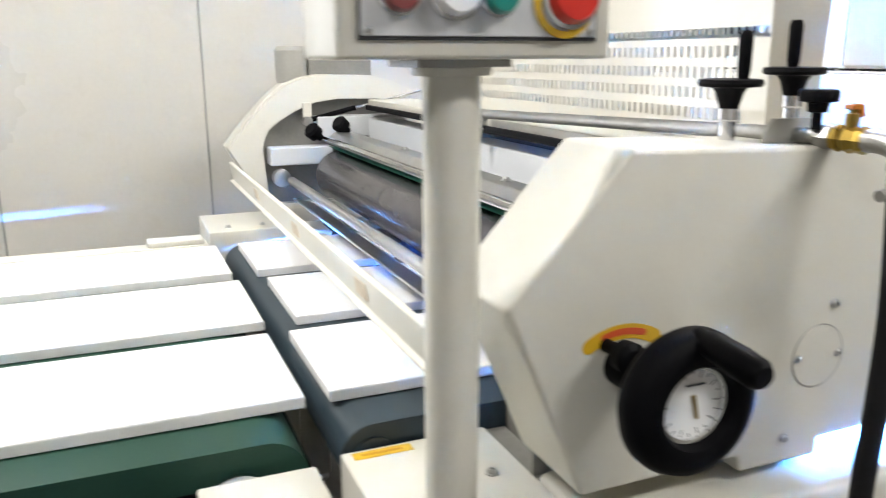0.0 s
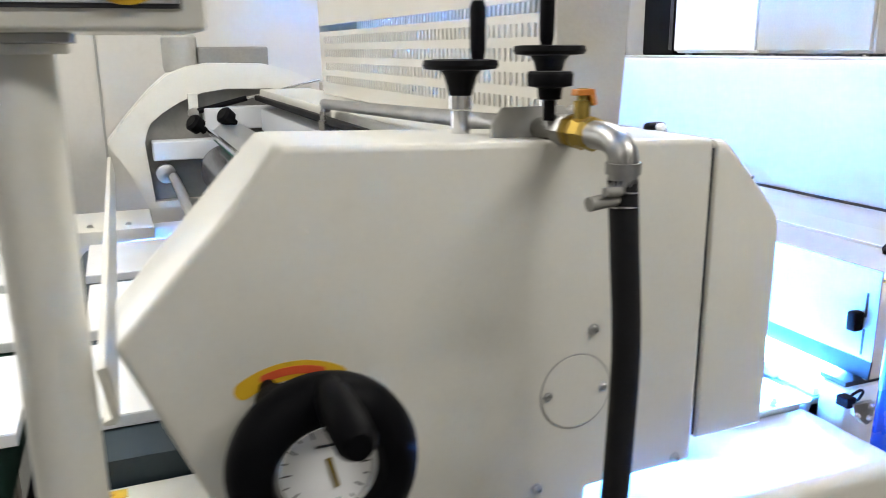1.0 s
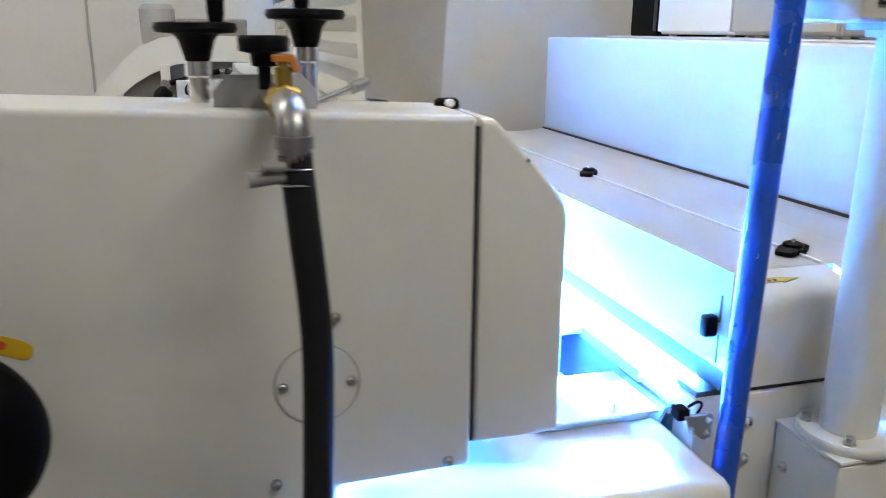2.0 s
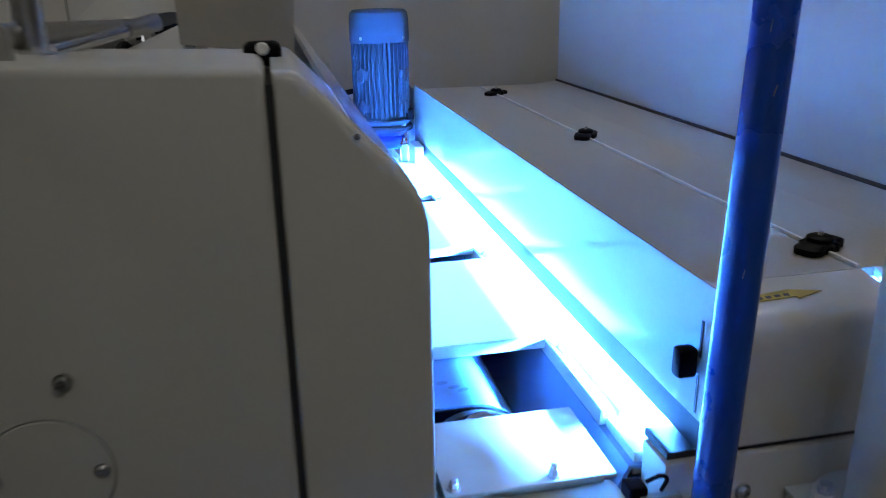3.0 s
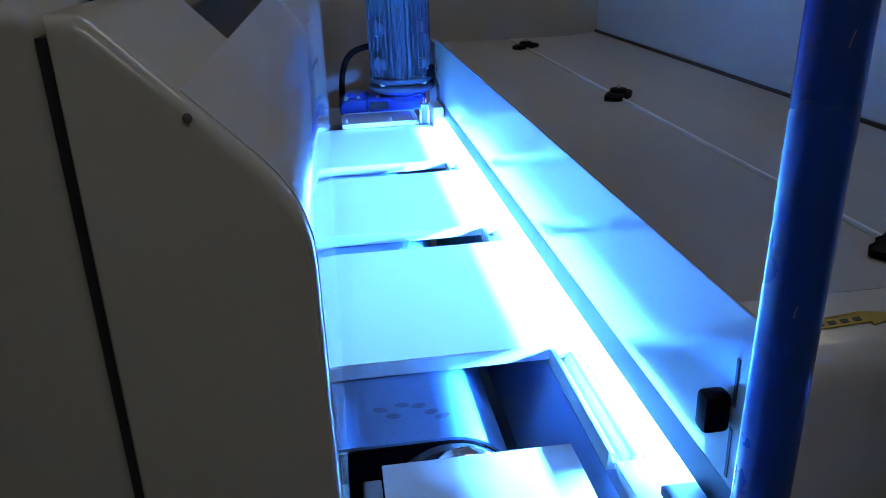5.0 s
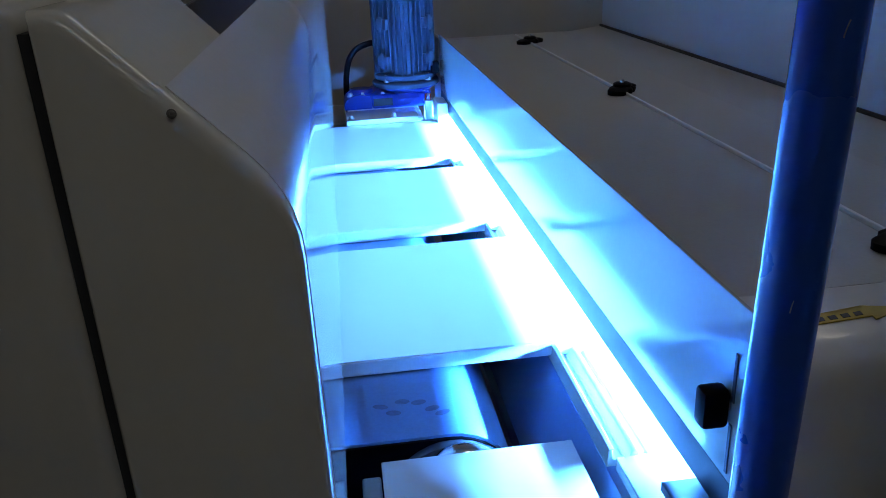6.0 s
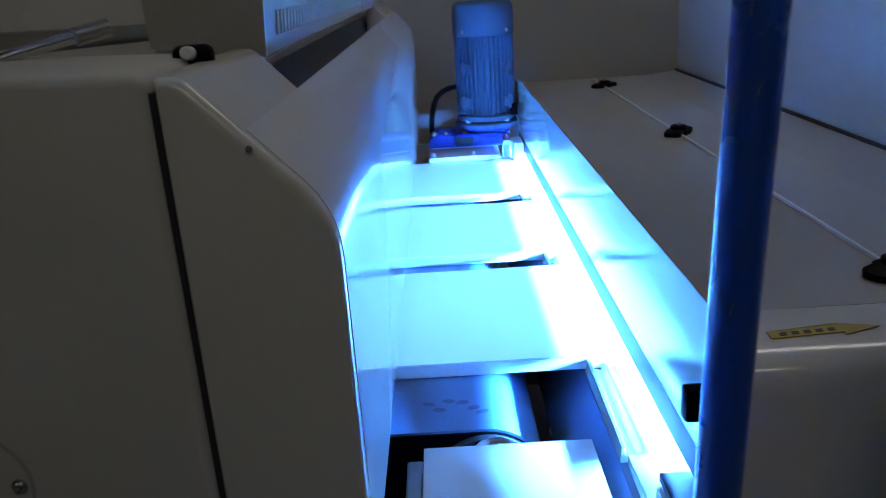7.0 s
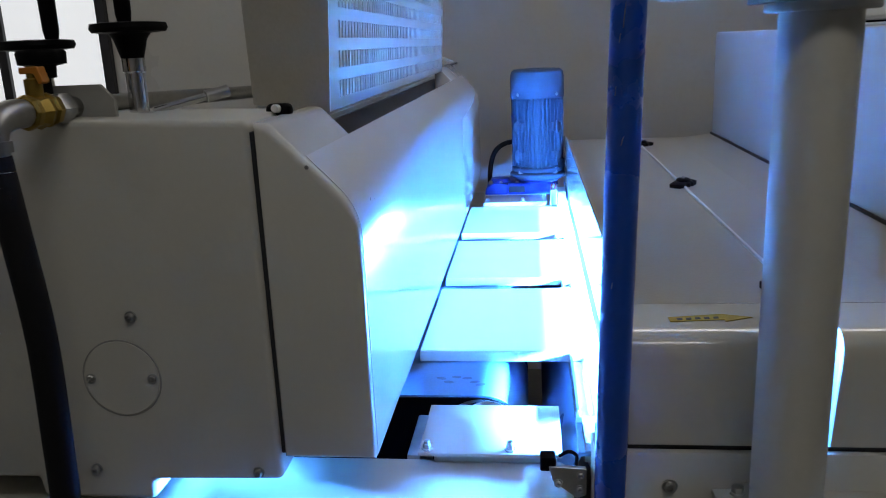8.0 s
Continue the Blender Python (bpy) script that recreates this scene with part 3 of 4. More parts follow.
part("top_rod", cyl((-0.145, 0.11, 1.339), (-0.090, 0.16, 1.353), 0.0045), CHROME, coater, "short bright rod", 40)
part("top_rod_sleeve", cyl((-0.100, 0.151, 1.3505), (-0.080, 0.169, 1.3555), 0.007), STEEL, coater, "", 40)
part("top_cover", box(-0.175, -0.01, 0.151, 1.95, 1.275, 1.308, 0.005), PAINT, coater, "ivory top cover sheet", 35)
# Added sheet inside the hood that stops light passing through the machine.
part("light_baffle", box(-0.008, -0.004, 0.16, 1.6, 1.02, 1.30, 0.0005), MIDGREY, coater, "dull baffle added inside to stop stray light")

# ---------------------------------------------------------------- perforated exhaust box
vent = thing("exhaust_box", (-0.02, 0.9, 1.32), "white exhaust box with rows of slots on the coating machine", "exhaust box")
ROWS = [1.347 + 0.0375 * i for i in range(8)]
ROWS_BACK = [1.354 + 0.0338 * i for i in range(4)]


def slotted(x, y0, y1, z0, z1, th, lean, rows, hw, hh, ys):
    """A sheet with rows of upright slots cut through it."""
    bm = bmesh.new()

    def bar(ya, yb, za, zb):
        xa, xb = x + lean * (za - z0), x + lean * (zb - z0)
        q = [bm.verts.new((xx + d, yy, zz)) for d in (0, th) for yy, zz, xx in ((ya, za, xa), (yb, za, xa), (yb, zb, xb), (ya, zb, xb))]
        for f in ((0, 1, 2, 3), (7, 6, 5, 4), (0, 4, 5, 1), (1, 5, 6, 2), (2, 6, 7, 3), (3, 7, 4, 0)):
            bm.faces.new([q[i] for i in f])
    last = z0
    for rz in rows:
        bar(y0, y1, last, rz - hh)
        cuts = [y0] + [c for y in ys for c in (y - hw, y + hw)] + [y1]
        for k in range(0, len(cuts), 2):
            bar(cuts[k], cuts[k + 1], rz - hh, rz + hh)
        last = rz + hh
    bar(y0, y1, last, z1)
    return bm


SLOTS = [0.285 + 0.0185 * k for k in range(65)]
part("slotted_side", slotted(0.024, 0.229, 1.52, 1.322, 1.66, 0.0015, 0.06, ROWS, 0.0044, 0.0108, SLOTS), PAINT2, vent, "slotted sheet lit blue from below")
part("slotted_side", slotted(-0.068, 0.229, 1.52, 1.312, 1.477, 0.0015, -0.02, ROWS_BACK, 0.0042, 0.0095, SLOTS), PAINT2, vent, "white slotted sheet")
part("upper_side", prism_y([(-0.0720, 1.493), (-0.0705, 1.493), (-0.0745, 1.66), (-0.076, 1.66)], 0.229, 1.52), PAINT2, vent)
part("end_sheet", prism_y([(-0.070, 1.334), (0.0265, 1.322), (0.0475, 1.66), (-0.078, 1.66)], 0.225, 0.2285), LIDPAINT, vent, "plain beige end sheet")
part("end_sheet", prism_y([(-0.068, 1.334), (0.026, 1.322), (0.046, 1.66), (-0.076, 1.66)], 1.5205, 1.524), LIDPAINT, vent, "plain beige end sheet")
part("top_sheet", box(-0.076, 0.046, 0.225, 1.524, 1.6605, 1.664, 0.001), PAINT2, vent)

# ---------------------------------------------------------------- air line
air = thing("air_line", (-0.2, -0.1, 0.0), "steel air pipe with a brass valve and a black hose", "air hose")
PX, PZ, NX = -0.198, 1.352, -0.191
part("pipe", sweep([(PX, 0.97, 1.285), (PX, 0.97, 1.305), (PX, 0.955, PZ - 0.032), (PX, 0.90, PZ - 0.030), (PX, 0.10, PZ - 0.003), (NX, 0.0, PZ)], 0.0105, 16, 8), GALV, air, "grey steel pipe", 40)
part("pipe_fitting", lathe([(0, 0), (0.016, 0), (0.016, 0.02), (0.012, 0.022), (0.012, 0.04), (0, 0.04)], (PX, 0.97, 1.265), (0, 0, 1), 6), CHROME, air, "", 30)
part("union", lathe([(0, 0), (0.015, 0), (0.0165, 0.004), (0.0165, 0.02), (0.015, 0.024), (0, 0.024)], (NX, 0.014, PZ), (0, -1, 0), 6), GALV, air, "hexagonal steel union", 30)
valve = part("valve", lathe([(0, 0), (0.0155, 0), (0.0165, 0.003), (0.0165, 0.009), (0.0135, 0.011), (0.0175, 0.022), (0.0135, 0.034), (0.0165, 0.036), (0.0165, 0.043), (0.0145, 0.046), (0, 0.046)], (NX, -0.010, PZ), (0.02, -1, 0), 8), BRASS, air, "brass ball valve body", 25)
part("valve_stem", lathe([(0, 0), (0.008, 0), (0.008, 0.018), (0.005, 0.019), (0.005, 0.030), (0, 0.030)], (NX, -0.032, PZ + 0.012), (0, 0, 1), 12), BRASS, valve, "", 35)
part("lever", prism_y(rounded([(-0.200, 1.387), (-0.186, 1.387), (-0.182, 1.377), (-0.177, 1.379), (-0.181, 1.3935), (-0.200, 1.393)], 0.0015), -0.038, -0.026, 0.0006, 1), ORANGE, valve, "orange valve lever", 35)
part("elbow", sweep([(NX, -0.054, PZ), (NX, -0.076, PZ), (NX, -0.096, PZ - 0.006), (NX, -0.104, PZ - 0.020), (NX, -0.104, PZ - 0.045)], 0.0135, 16, 6), GALV, air, "galvanised elbow", 40)
for z0, r in ((PZ - 0.030, 0.0160), (PZ - 0.046, 0.0130)):
    part("elbow_collar", lathe([(0, 0), (r, 0), (r, 0.010), (0, 0.010)], (NX, -0.104, z0), (0, 0, 1), 24), GALV, air, "", 40)
hose = part("hose", sweep([(NX, -0.104, 1.318), (-0.186, -0.104, 1.26), (-0.178, -0.104, 1.15), (-0.181, -0.104, 1.03), (-0.186, -0.103, 0.90), (-0.186, -0.104, 0.6), (-0.20, -0.12, 0.25), (-0.25, -0.22, 0.04), (-0.40, -0.60, 0.02), (-0.7, -0.9, 0.016)], 0.0138, 20, 10), RUBBER, air, "black rubber air hose", 40)
for hz in (1.306, 1.293):
    part("clamp_wire", lathe([(0.0138, -0.0012), (0.0152, 0), (0.0138, 0.0012)], (NX, -0.104, hz), (0.05, 0, 1), 24), CHROME, hose, "bright clamp wire", 40)
part("clamp_bolt", cyl((-0.200, -0.108, 1.301), (-0.229, -0.110, 1.298), 0.0066), MIDGREY, hose, "clamp bolt", 40)
part("clamp_bolt", cyl((-0.200, -0.114, 1.308), (-0.217, -0.116, 1.309), 0.0042), MIDGREY, hose, "clamp bolt", 40)

# ---------------------------------------------------------------- ultraviolet curing machine
curer = thing("curing_machine", (1.0, 0.9, 0.0), "beige ultraviolet curing machine with a hinged inlet flap", "machine")


def bent_panel(x0, x1, slant=0.0):
    """A front panel along x whose top edge is rolled back over the machine."""
    outline = rounded([(0.075, 0.952), (0.075, 1.079), (0.1508, 1.0936), (0.1508, 1.083), (0.083, 1.071), (0.083, 0.952)], [0.003, 0.026, 0, 0, 0.018, 0.002], 7)
    bm = bmesh.new()
    ends = []
    for x, k in ((x0, slant), (x1, 0.0)):
        ends.append([bm.verts.new((x + k * (1.09 - z), y, z)) for y, z in outline])
    n = len(outline)
    bm.faces.new(ends[0])
    bm.faces.new(ends[1][::-1])
    for i in range(n):
        j = (i + 1) % n
        bm.faces.new((ends[0][i], ends[0][j], ends[1][j], ends[1][i]))
    return bm


part("front_panel", bent_panel(0.378, 0.586), PAINT2, curer, "beige upper front panel with a rolled top edge", 35)
part("main_front_panel", bent_panel(0.602, 2.6, -0.055), PAINT2, curer, "beige main front panel with a rolled top edge", 35)
# Unseen blocks added behind the front panels to hold back tunnel light.
part("panel_light_block", box(0.379, 0.577, 0.0835, 0.135, 0.953, 1.068, 0.001), MIDGREY, curer, "unseen dull block added behind the front panel against light")
part("panel_light_block", box(0.612, 2.55, 0.0835, 0.135, 0.953, 1.068, 0.001), MIDGREY, curer, "unseen dull block added behind the front panel against light")
part("panel_joint", box(0.345, 2.6, 0.083, 0.13, 0.944, 0.9518, 0.0), DARK, curer, "thin dark joint")
part("lower_front_panel", box(0.340, 2.6, 0.075, 0.125, 0.18, 0.944, 0.004), PAINT, curer, "beige lower front panel", 35)
part("far_panel", box(0.372, 2.6, 1.695, 1.735, 0.18, 1.093, 0.004), LIDPAINT, curer)
part("bottom_panel", box(0.45, 2.6, 0.10, 1.70, 0.18, 0.22, 0.002), LIDPAINT, curer)
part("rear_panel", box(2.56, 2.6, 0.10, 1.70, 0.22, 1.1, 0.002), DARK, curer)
for lx in (0.5, 2.45):
    for ly in (0.06, 1.70):
        part("foot", lathe([(0, 0), (0.05, 0), (0.05, 0.012), (0.02, 0.018), (0.016, 0.18), (0, 0.18)], (lx, ly, 0.0)), STEEL, curer, "", 40)
# lids on the tunnel
part("front_lid", prism_y(rounded([(0.378, 1.0935), (0.582, 1.094), (0.582, 1.083), (0.378, 1.083)], 0.0008), 0.151, 1.69), LIDPAINT, curer, "beige inlet lid", 35)
part("lid", prism_y(rounded([(0.5835, 1.094), (0.700, 1.0942), (0.802, 1.106), (0.802, 1.090), (0.5835, 1.083)], 0.0008), 0.151, 1.69), LIDPAINT, curer, "beige tunnel lid", 35)
# White strip painted in place of the light glinting from the lid seam.
part("seam_glint", box(0.5800, 0.5840, 0.151, 1.69, 1.0935, 1.0985, 0.001), WHITE, curer, "white strip painted as the glint along the lid seam")
# Strips added under the lids' front edge to close a light leak.
part("lid_light_stop", box(0.384, 0.572, 0.150, 0.160, 1.050, 1.0825, 0.001), DARK, curer)
part("lid_light_stop", box(0.615, 2.55, 0.150, 0.160, 1.050, 1.0825, 0.001), DARK, curer)
part("lid_groove", box(0.8025, 0.8065, 0.151, 1.69, 1.092, 1.111, 0.0), DARK, curer, "dark groove")
part("lamp_housing", box(0.807, 2.6, 0.151, 1.690, 1.0835, 1.397, 0.006), PANELGREY, curer, "pale grey lamp housing reflecting blue light", 35)
part("housing_lid", box(1.0, 2.5, 0.16, 1.66, 1.397, 1.404, 0.003), PANELGREY, curer)
# hinged flap at the inlet
# Filler added past the flap's far end to stop light escaping there.
part("far_leak_filler", box(0.3725, 0.3775, 1.601, 1.69, 0.90, 1.110, 0.001), LIDPAINT, curer)
flap = part("flap", prism_y([(0.3725, 0.9842), (0.3755, 0.9842), (0.3755, 1.121), (0.3725, 1.121)], 0.068, 1.60, 0.0005, 1), FLAPDIM, curer, "glossy ivory inlet flap lit blue")
part("flap_foot", prism_y([(0.3755, 0.984), (0.3725, 0.984), (0.3700, 0.957), (0.3730, 0.957)], 0.068, 1.60), SEAL, flap, "darker folded foot of the flap")
for ky in (0.094, 1.612):
    k = part("clamp_knob", box(0.351, 0.371, ky - 0.008, ky + 0.008, 1.027, 1.057, 0.004, 2), BLACK, flap, "square black clamping knob", 40)
    part("knob_stud", cyl((0.362, ky, 1.042), (0.374, ky, 1.042), 0.005), STEEL, k, "", 40)
for z0, z1 in ((1.048, 1.085), (0.990, 1.030)):
    part("slot", box(0.3716, 0.3724, 0.0850, 0.0885, z0, z1, 0), DARK, flap, "dark slot")


def star_knob(x, y, z, turn):
    """A flat black wing knob on a bright stud."""
    bm = bmesh.new()
    n = 48
    lo, hi, top = [], [], []
    for i in range(n):
        a = 2 * math.pi * i / n
        r = 0.0255 + 0.0095 * math.cos(2 * (a - turn)) + 0.003 * math.cos(4 * (a - turn)) - 0.002 * math.cos(8 * (a - turn))
        lo.append(bm.verts.new((x + r * math.cos(a), y + r * math.sin(a), z)))
        hi.append(bm.verts.new((x + r * 1.02 * math.cos(a), y + r * 1.02 * math.sin(a), z + 0.007)))
        top.append(bm.verts.new((x + r * 0.8 * math.cos(a), y + r * 0.8 * math.sin(a), z + 0.010)))
    for i in range(n):
        j = (i + 1) % n
        bm.faces.new((lo[i], lo[j], hi[j], hi[i]))
        bm.faces.new((hi[i], hi[j], top[j], top[i]))
    bm.faces.new(top)
    bm.faces.new(lo[::-1])
    add_lathe(bm, [(0, 0), (0.015, 0), (0.0145, 0.006), (0.011, 0.008), (0, 0.008)], (x, y, z + 0.008), (0, 0, 1), 20)
    k = part("wing_knob", bm, BLACK, curer, "flat black wing knob", 40)
    part("stud", lathe([(0, 0), (0.0035, 0), (0.003, 0.004), (0, 0.004)], (x, y, z + 0.016), (0, 0, 1), 12), CHROME, k, "bright stud tip", 40)


for ky, turn in ((0.215, 0.5), (0.904, 0.9), (1.540, 0.6)):
    star_knob(0.583, ky, 1.0945, turn)

# arrow sticker on the front lid
ARROW = [(0.426, 0.110), (0.486, 0.114), (0.486, 0.110), (0.517, 0.119), (0.484, 0.126), (0.484, 0.122), (0.425, 0.119)]


def flat_patch(points, z0, z1):
    bm = bmesh.new()
    lid = lambda y: 1.079 + (y - 0.075) * 0.0146 / 0.0758
    a = [bm.verts.new((x, y, lid(y) + z0)) for x, y in points]
    b = [bm.verts.new((x, y, lid(y) + z1)) for x, y in points]
    bm.faces.new(b)
    bm.faces.new(a[::-1])
    for i in range(len(a)):
        j = (i + 1) % len(a)
        bm.faces.new((a[i], a[j], b[j], b[i]))
    bmesh.ops.triangulate(bm, faces=[f for f in bm.faces if len(f.verts) > 4])
    return bm


# lamps and bed inside the tunnel
for tx, tz in ((0.625, 1.006), (0.72, 1.03)):
    part("uv_tube", cyl((tx, 0.14, tz), (tx, 1.58, tz), 0.011), UVTUBE, curer, "glowing ultraviolet tube", 40)
part("reflector", prism_y([(0.60, 1.090), (0.76, 1.090), (0.78, 1.075), (0.775, 1.073), (0.757, 1.086), (0.603, 1.086)], 0.15, 1.62), ALU, curer, "bright reflector")
part("inlet_sill", prism_y(rounded([(0.356, 0.918), (0.362, 0.925), (0.46, 0.925), (0.46, 0.91), (0.356, 0.905)], 0.002), 0.10, 1.66, 0.001), PAINT2, curer, "white inlet sill", 35)
part("tunnel_bed", box(0.46, 2.56, 0.10, 1.70, 0.885, 0.912, 0.002), DARKBELT, curer, "slate transport belt")
part("inlet_apron", prism_y([(0.286, 0.830), (0.326, 0.915), (0.345, 0.915), (0.345, 0.911), (0.329, 0.911), (0.290, 0.828)], 0.122, 1.50), APRONBLUE, curer, "smooth blue grey apron sloping into the gap", 35)
part("sill_front", box(0.3335, 0.40, 0.127, 0.1985, 0.900, 0.9265, 0.0015), PAINT2, curer, "white front end of the sill", 35)
rail = part("inlet_rail", prism_y([(0.326, 0.9155), (0.328, 0.934), (0.331, 0.934), (0.332, 0.924), (0.344, 0.920), (0.349, 0.930), (0.355, 0.930), (0.3555, 0.9155)], 0.200, 1.50, 0.0008, 1), PAINT2, curer, "folded white inlet rail", 35)
part("rail_lip", box(0.3275, 0.3315, 0.198, 1.50, 0.9342, 0.9356, 0.0003), ALU, rail, "bright bare edge")
for bx, bz in ((0.425, 0.902), (0.425, 0.845)):
    bolt((bx, 0.075, bz), (0, -1, 0), 0.0065, 0.007, curer, "dark bolt")
arrow = part("arrow_sticker", flat_patch(ARROW, 0.0004, 0.0012), material("ochre_sticker", (0.40, 0.29, 0.02), 0.45, vary=0.15, scale=40), curer, "yellow arrow sticker")
for k in range(5):
    cx = 0.434 + 0.010 * k
    part("print_bar", flat_patch([(cx, 0.1125 + 0.0007 * k), (cx + 0.006, 0.1130 + 0.0007 * k), (cx + 0.006, 0.1170 + 0.0007 * k), (cx, 0.1165 + 0.0007 * k)], 0.0012, 0.0015), INK, arrow, "dark printed bar")

# ---------------------------------------------------------------- sensor bracket at the outlet
sensor = thing("sensor_bracket", (0.30, 0.03, 0.90), "steel bracket with a small black light sensor", "sensor")
part("plate", prism_y(rounded([(0.288, 0.955), (0.328, 0.953), (0.328, 0.922), (0.318, 0.918), (0.292, 0.938)], 0.002), 0.020, 0.0265, 0.0005), STEEL, sensor)
for bx, bz in ((0.298, 0.936), (0.322, 0.946), (0.321, 0.929)):
    bolt((bx, 0.020, bz), (0, -1, 0), 0.0035, 0.005, sensor, "small bolt")
part("sensor_head", box(0.279, 0.296, 0.022, 0.042, 0.948, 0.963, 0.002), BLACK, sensor, "black sensor head")
part("cable", sweep([(0.300, 0.035, 0.960), (0.310, 0.03, 0.968), (0.318, 0.032, 0.962), (0.318, 0.04, 0.945)], 0.002, 8), BLACK, sensor, "thin black cable", 40)

# ---------------------------------------------------------------- outlet conveyor between the machines
outlet = thing("outlet_conveyor", (0.15, 0.9, 0.0), "short outlet belt conveyor between the two machines", "conveyor")


def belt_loop(x0, x1, r, zc, th=0.003, n=16):
    """The outline of a belt round two drums, in x and z."""
    pts = [(x1 + (r) * math.sin(math.pi * k / n), zc + r * math.cos(math.pi * k / n)) for k in range(n + 1)]
    pts += [(x0 - (r) * math.sin(math.pi * k / n), zc - r * math.cos(math.pi * k / n)) for k in range(n + 1)]
    return pts


part("belt", prism_y(belt_loop(-0.20, 0.199, 0.064, 0.857), 0.268, 1.46), EXITBELT, outlet, "grey blue belt", 30)
# The drum end is coloured dark to match the shade beside the belt.
part("drum_end", lathe([(0, 0), (0.060, 0), (0.060, 0.01), (0.052, 0.012), (0.050, 0.004), (0.040, 0.006), (0.036, 0.02), (0, 0.02)], (0.199, 0.2640, 0.857), (0, -1, 0), 36), DARK, outlet, "drum end coloured dark for the shaded gap", 30)
SMUDGE = material("pale_smudge", (0.10, 0.17, 0.29), 0.42, vary=0.25, scale=60, fine=300, bump=0.05)
for sx, sy, turn in ((0.150, 0.312, 0.2), (0.160, 0.330, 0.1), (0.176, 0.326, -0.1), (0.188, 0.313, -0.3), (0.197, 0.304, -0.4), (0.138, 0.325, 0.4)):
    bm = bmesh.new()
    ring = [bm.verts.new((sx + 0.0075 * math.cos(a + turn), sy + 0.0048 * math.sin(a), 0.9213)) for a in [2 * math.pi * k / 14 for k in range(14)]]
    bm.faces.new(ring)
    part("smudge", bm, SMUDGE, outlet, "dull oval finger smudge")
# Black sheet over the belt's side, drawn for the shaded gap there.
part("belt_gap_shade", prism_y(belt_loop(-0.19, 0.199, 0.0610, 0.857), 0.2645, 0.2678), BLACK, outlet, "black sheet for the shade beside the belt")
part("drum_shaft", cyl((0.205, 0.15, 0.857), (0.205, 1.60, 0.857), 0.016), STEEL, outlet, "", 40)
part("bearing", lathe([(0.020, 0), (0.042, 0), (0.047, 0.008), (0.047, 0.024), (0.042, 0.03), (0.020, 0.03)], (0.209, 0.260, 0.874), (0, -1, 0), 36), CHROME, outlet, "bright round bearing ring", 40)
plate = part("cover_plate", box(0.133, 0.306, 0.106, 0.238, 0.9165, 0.921, 0.001), PAINT2, outlet, "white cover plate held by two bolts", 35)
for bx in (0.143, 0.244):
    part("bolt", lathe([(0, 0), (0.007, 0), (0.007, 0.002), (0.005, 0.0025), (0.005, 0.007), (0.0035, 0.008), (0.0035, 0.012), (0, 0.0125)], (bx, 0.116, 0.921), (0, 0, 1), 6), STEEL, plate, "hexagonal bolt", 30)
part("bearing_block", box(0.15, 0.30, 0.118, 0.235, 0.72, 0.9165, 0.004), PAINT, outlet)
part("inner_bracket", box(0.115, 0.132, 0.13, 0.24, 0.80, 0.905, 0.002), STEEL, outlet)
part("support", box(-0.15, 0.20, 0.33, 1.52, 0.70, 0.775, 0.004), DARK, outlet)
for lx in (-0.1, 0.15):
    for ly in (0.38, 1.45):
        part("leg", box(lx - 0.03, lx + 0.03, ly - 0.03, ly + 0.03, 0.0, 0.70, 0.003), PAINT, outlet)
part("far_plate", box(0.134, 0.304, 1.49, 1.60, 0.930, 0.950, 0.002), PAINT2, outlet, "white cover plate at the far bearing", 35)
for bx in (0.146, 0.246):
    bolt((bx, 1.505, 0.950), (0, 0, 1), 0.0055, 0.009, outlet, "hexagonal bolt")
part("far_block", box(0.14, 0.315, 1.50, 1.74, 0.72, 0.949, 0.003), PAINT, outlet)
part("guide_bracket", box(0.344, 0.368, 1.45, 1.53, 0.92, 0.984, 0.003), WHITE, outlet, "white guide bracket", 35)

# ---------------------------------------------------------------- gear motor at the far end
motor = thing("gear_motor", (0.292, 1.66, 0.9495), "upright blue-grey finned electric motor on a blue gearbox", "motor")
MX, MY = 0.292, 1.66
part("gearbox", box(0.200, 0.345, 1.605, 1.75, 0.9495, 0.984, 0.008, 3), GEARBLUE, motor, "bright blue gearbox", 35)
part("gearbox_flange", prism_y(rounded([(0.132, 0.9495), (0.136, 0.972), (0.160, 0.985), (0.201, 0.980), (0.201, 0.9495)], [0.004, 0.010, 0.012, 0, 0], 4), 1.612, 1.74, 0.002, 2), GEARBLUE, motor, "blue side flange of the gearbox", 40)
for bx, by in ((0.150, 1.628), (0.180, 1.628), (0.230, 1.618), (0.330, 1.618)):
    bolt((bx, by, 0.980), (0, 0, 1), 0.006, 0.009, motor, "steel bolt")
part("dark_recess", box(0.205, 0.252, 1.6035, 1.6055, 0.957, 0.975, 0.0005), DARK, motor, "dark recess in the gearbox side")
part("gearbox_neck", lathe([(0, 0), (0.062, 0), (0.058, 0.012), (0.070, 0.020), (0.070, 0.026), (0, 0.026)], (MX, MY, 0.972), (0, 0, 1), 32), GEARBLUE, motor, "blue neck", 40)
part("gearbox_cap", lathe([(0, 0), (0.03, 0), (0.032, 0.006), (0.026, 0.014), (0, 0.014)], (0.178, 1.655, 0.980), (0, 0, 1), 24), GEARBLUE, motor, "", 40)
part("flange", lathe([(0, 0), (0.082, 0), (0.084, 0.003), (0.084, 0.010), (0.081, 0.013), (0.060, 0.016), (0, 0.016)], (MX, MY, 0.998), (0, 0, 1), 40), MOTORPAINT, motor, "round mounting flange", 40)
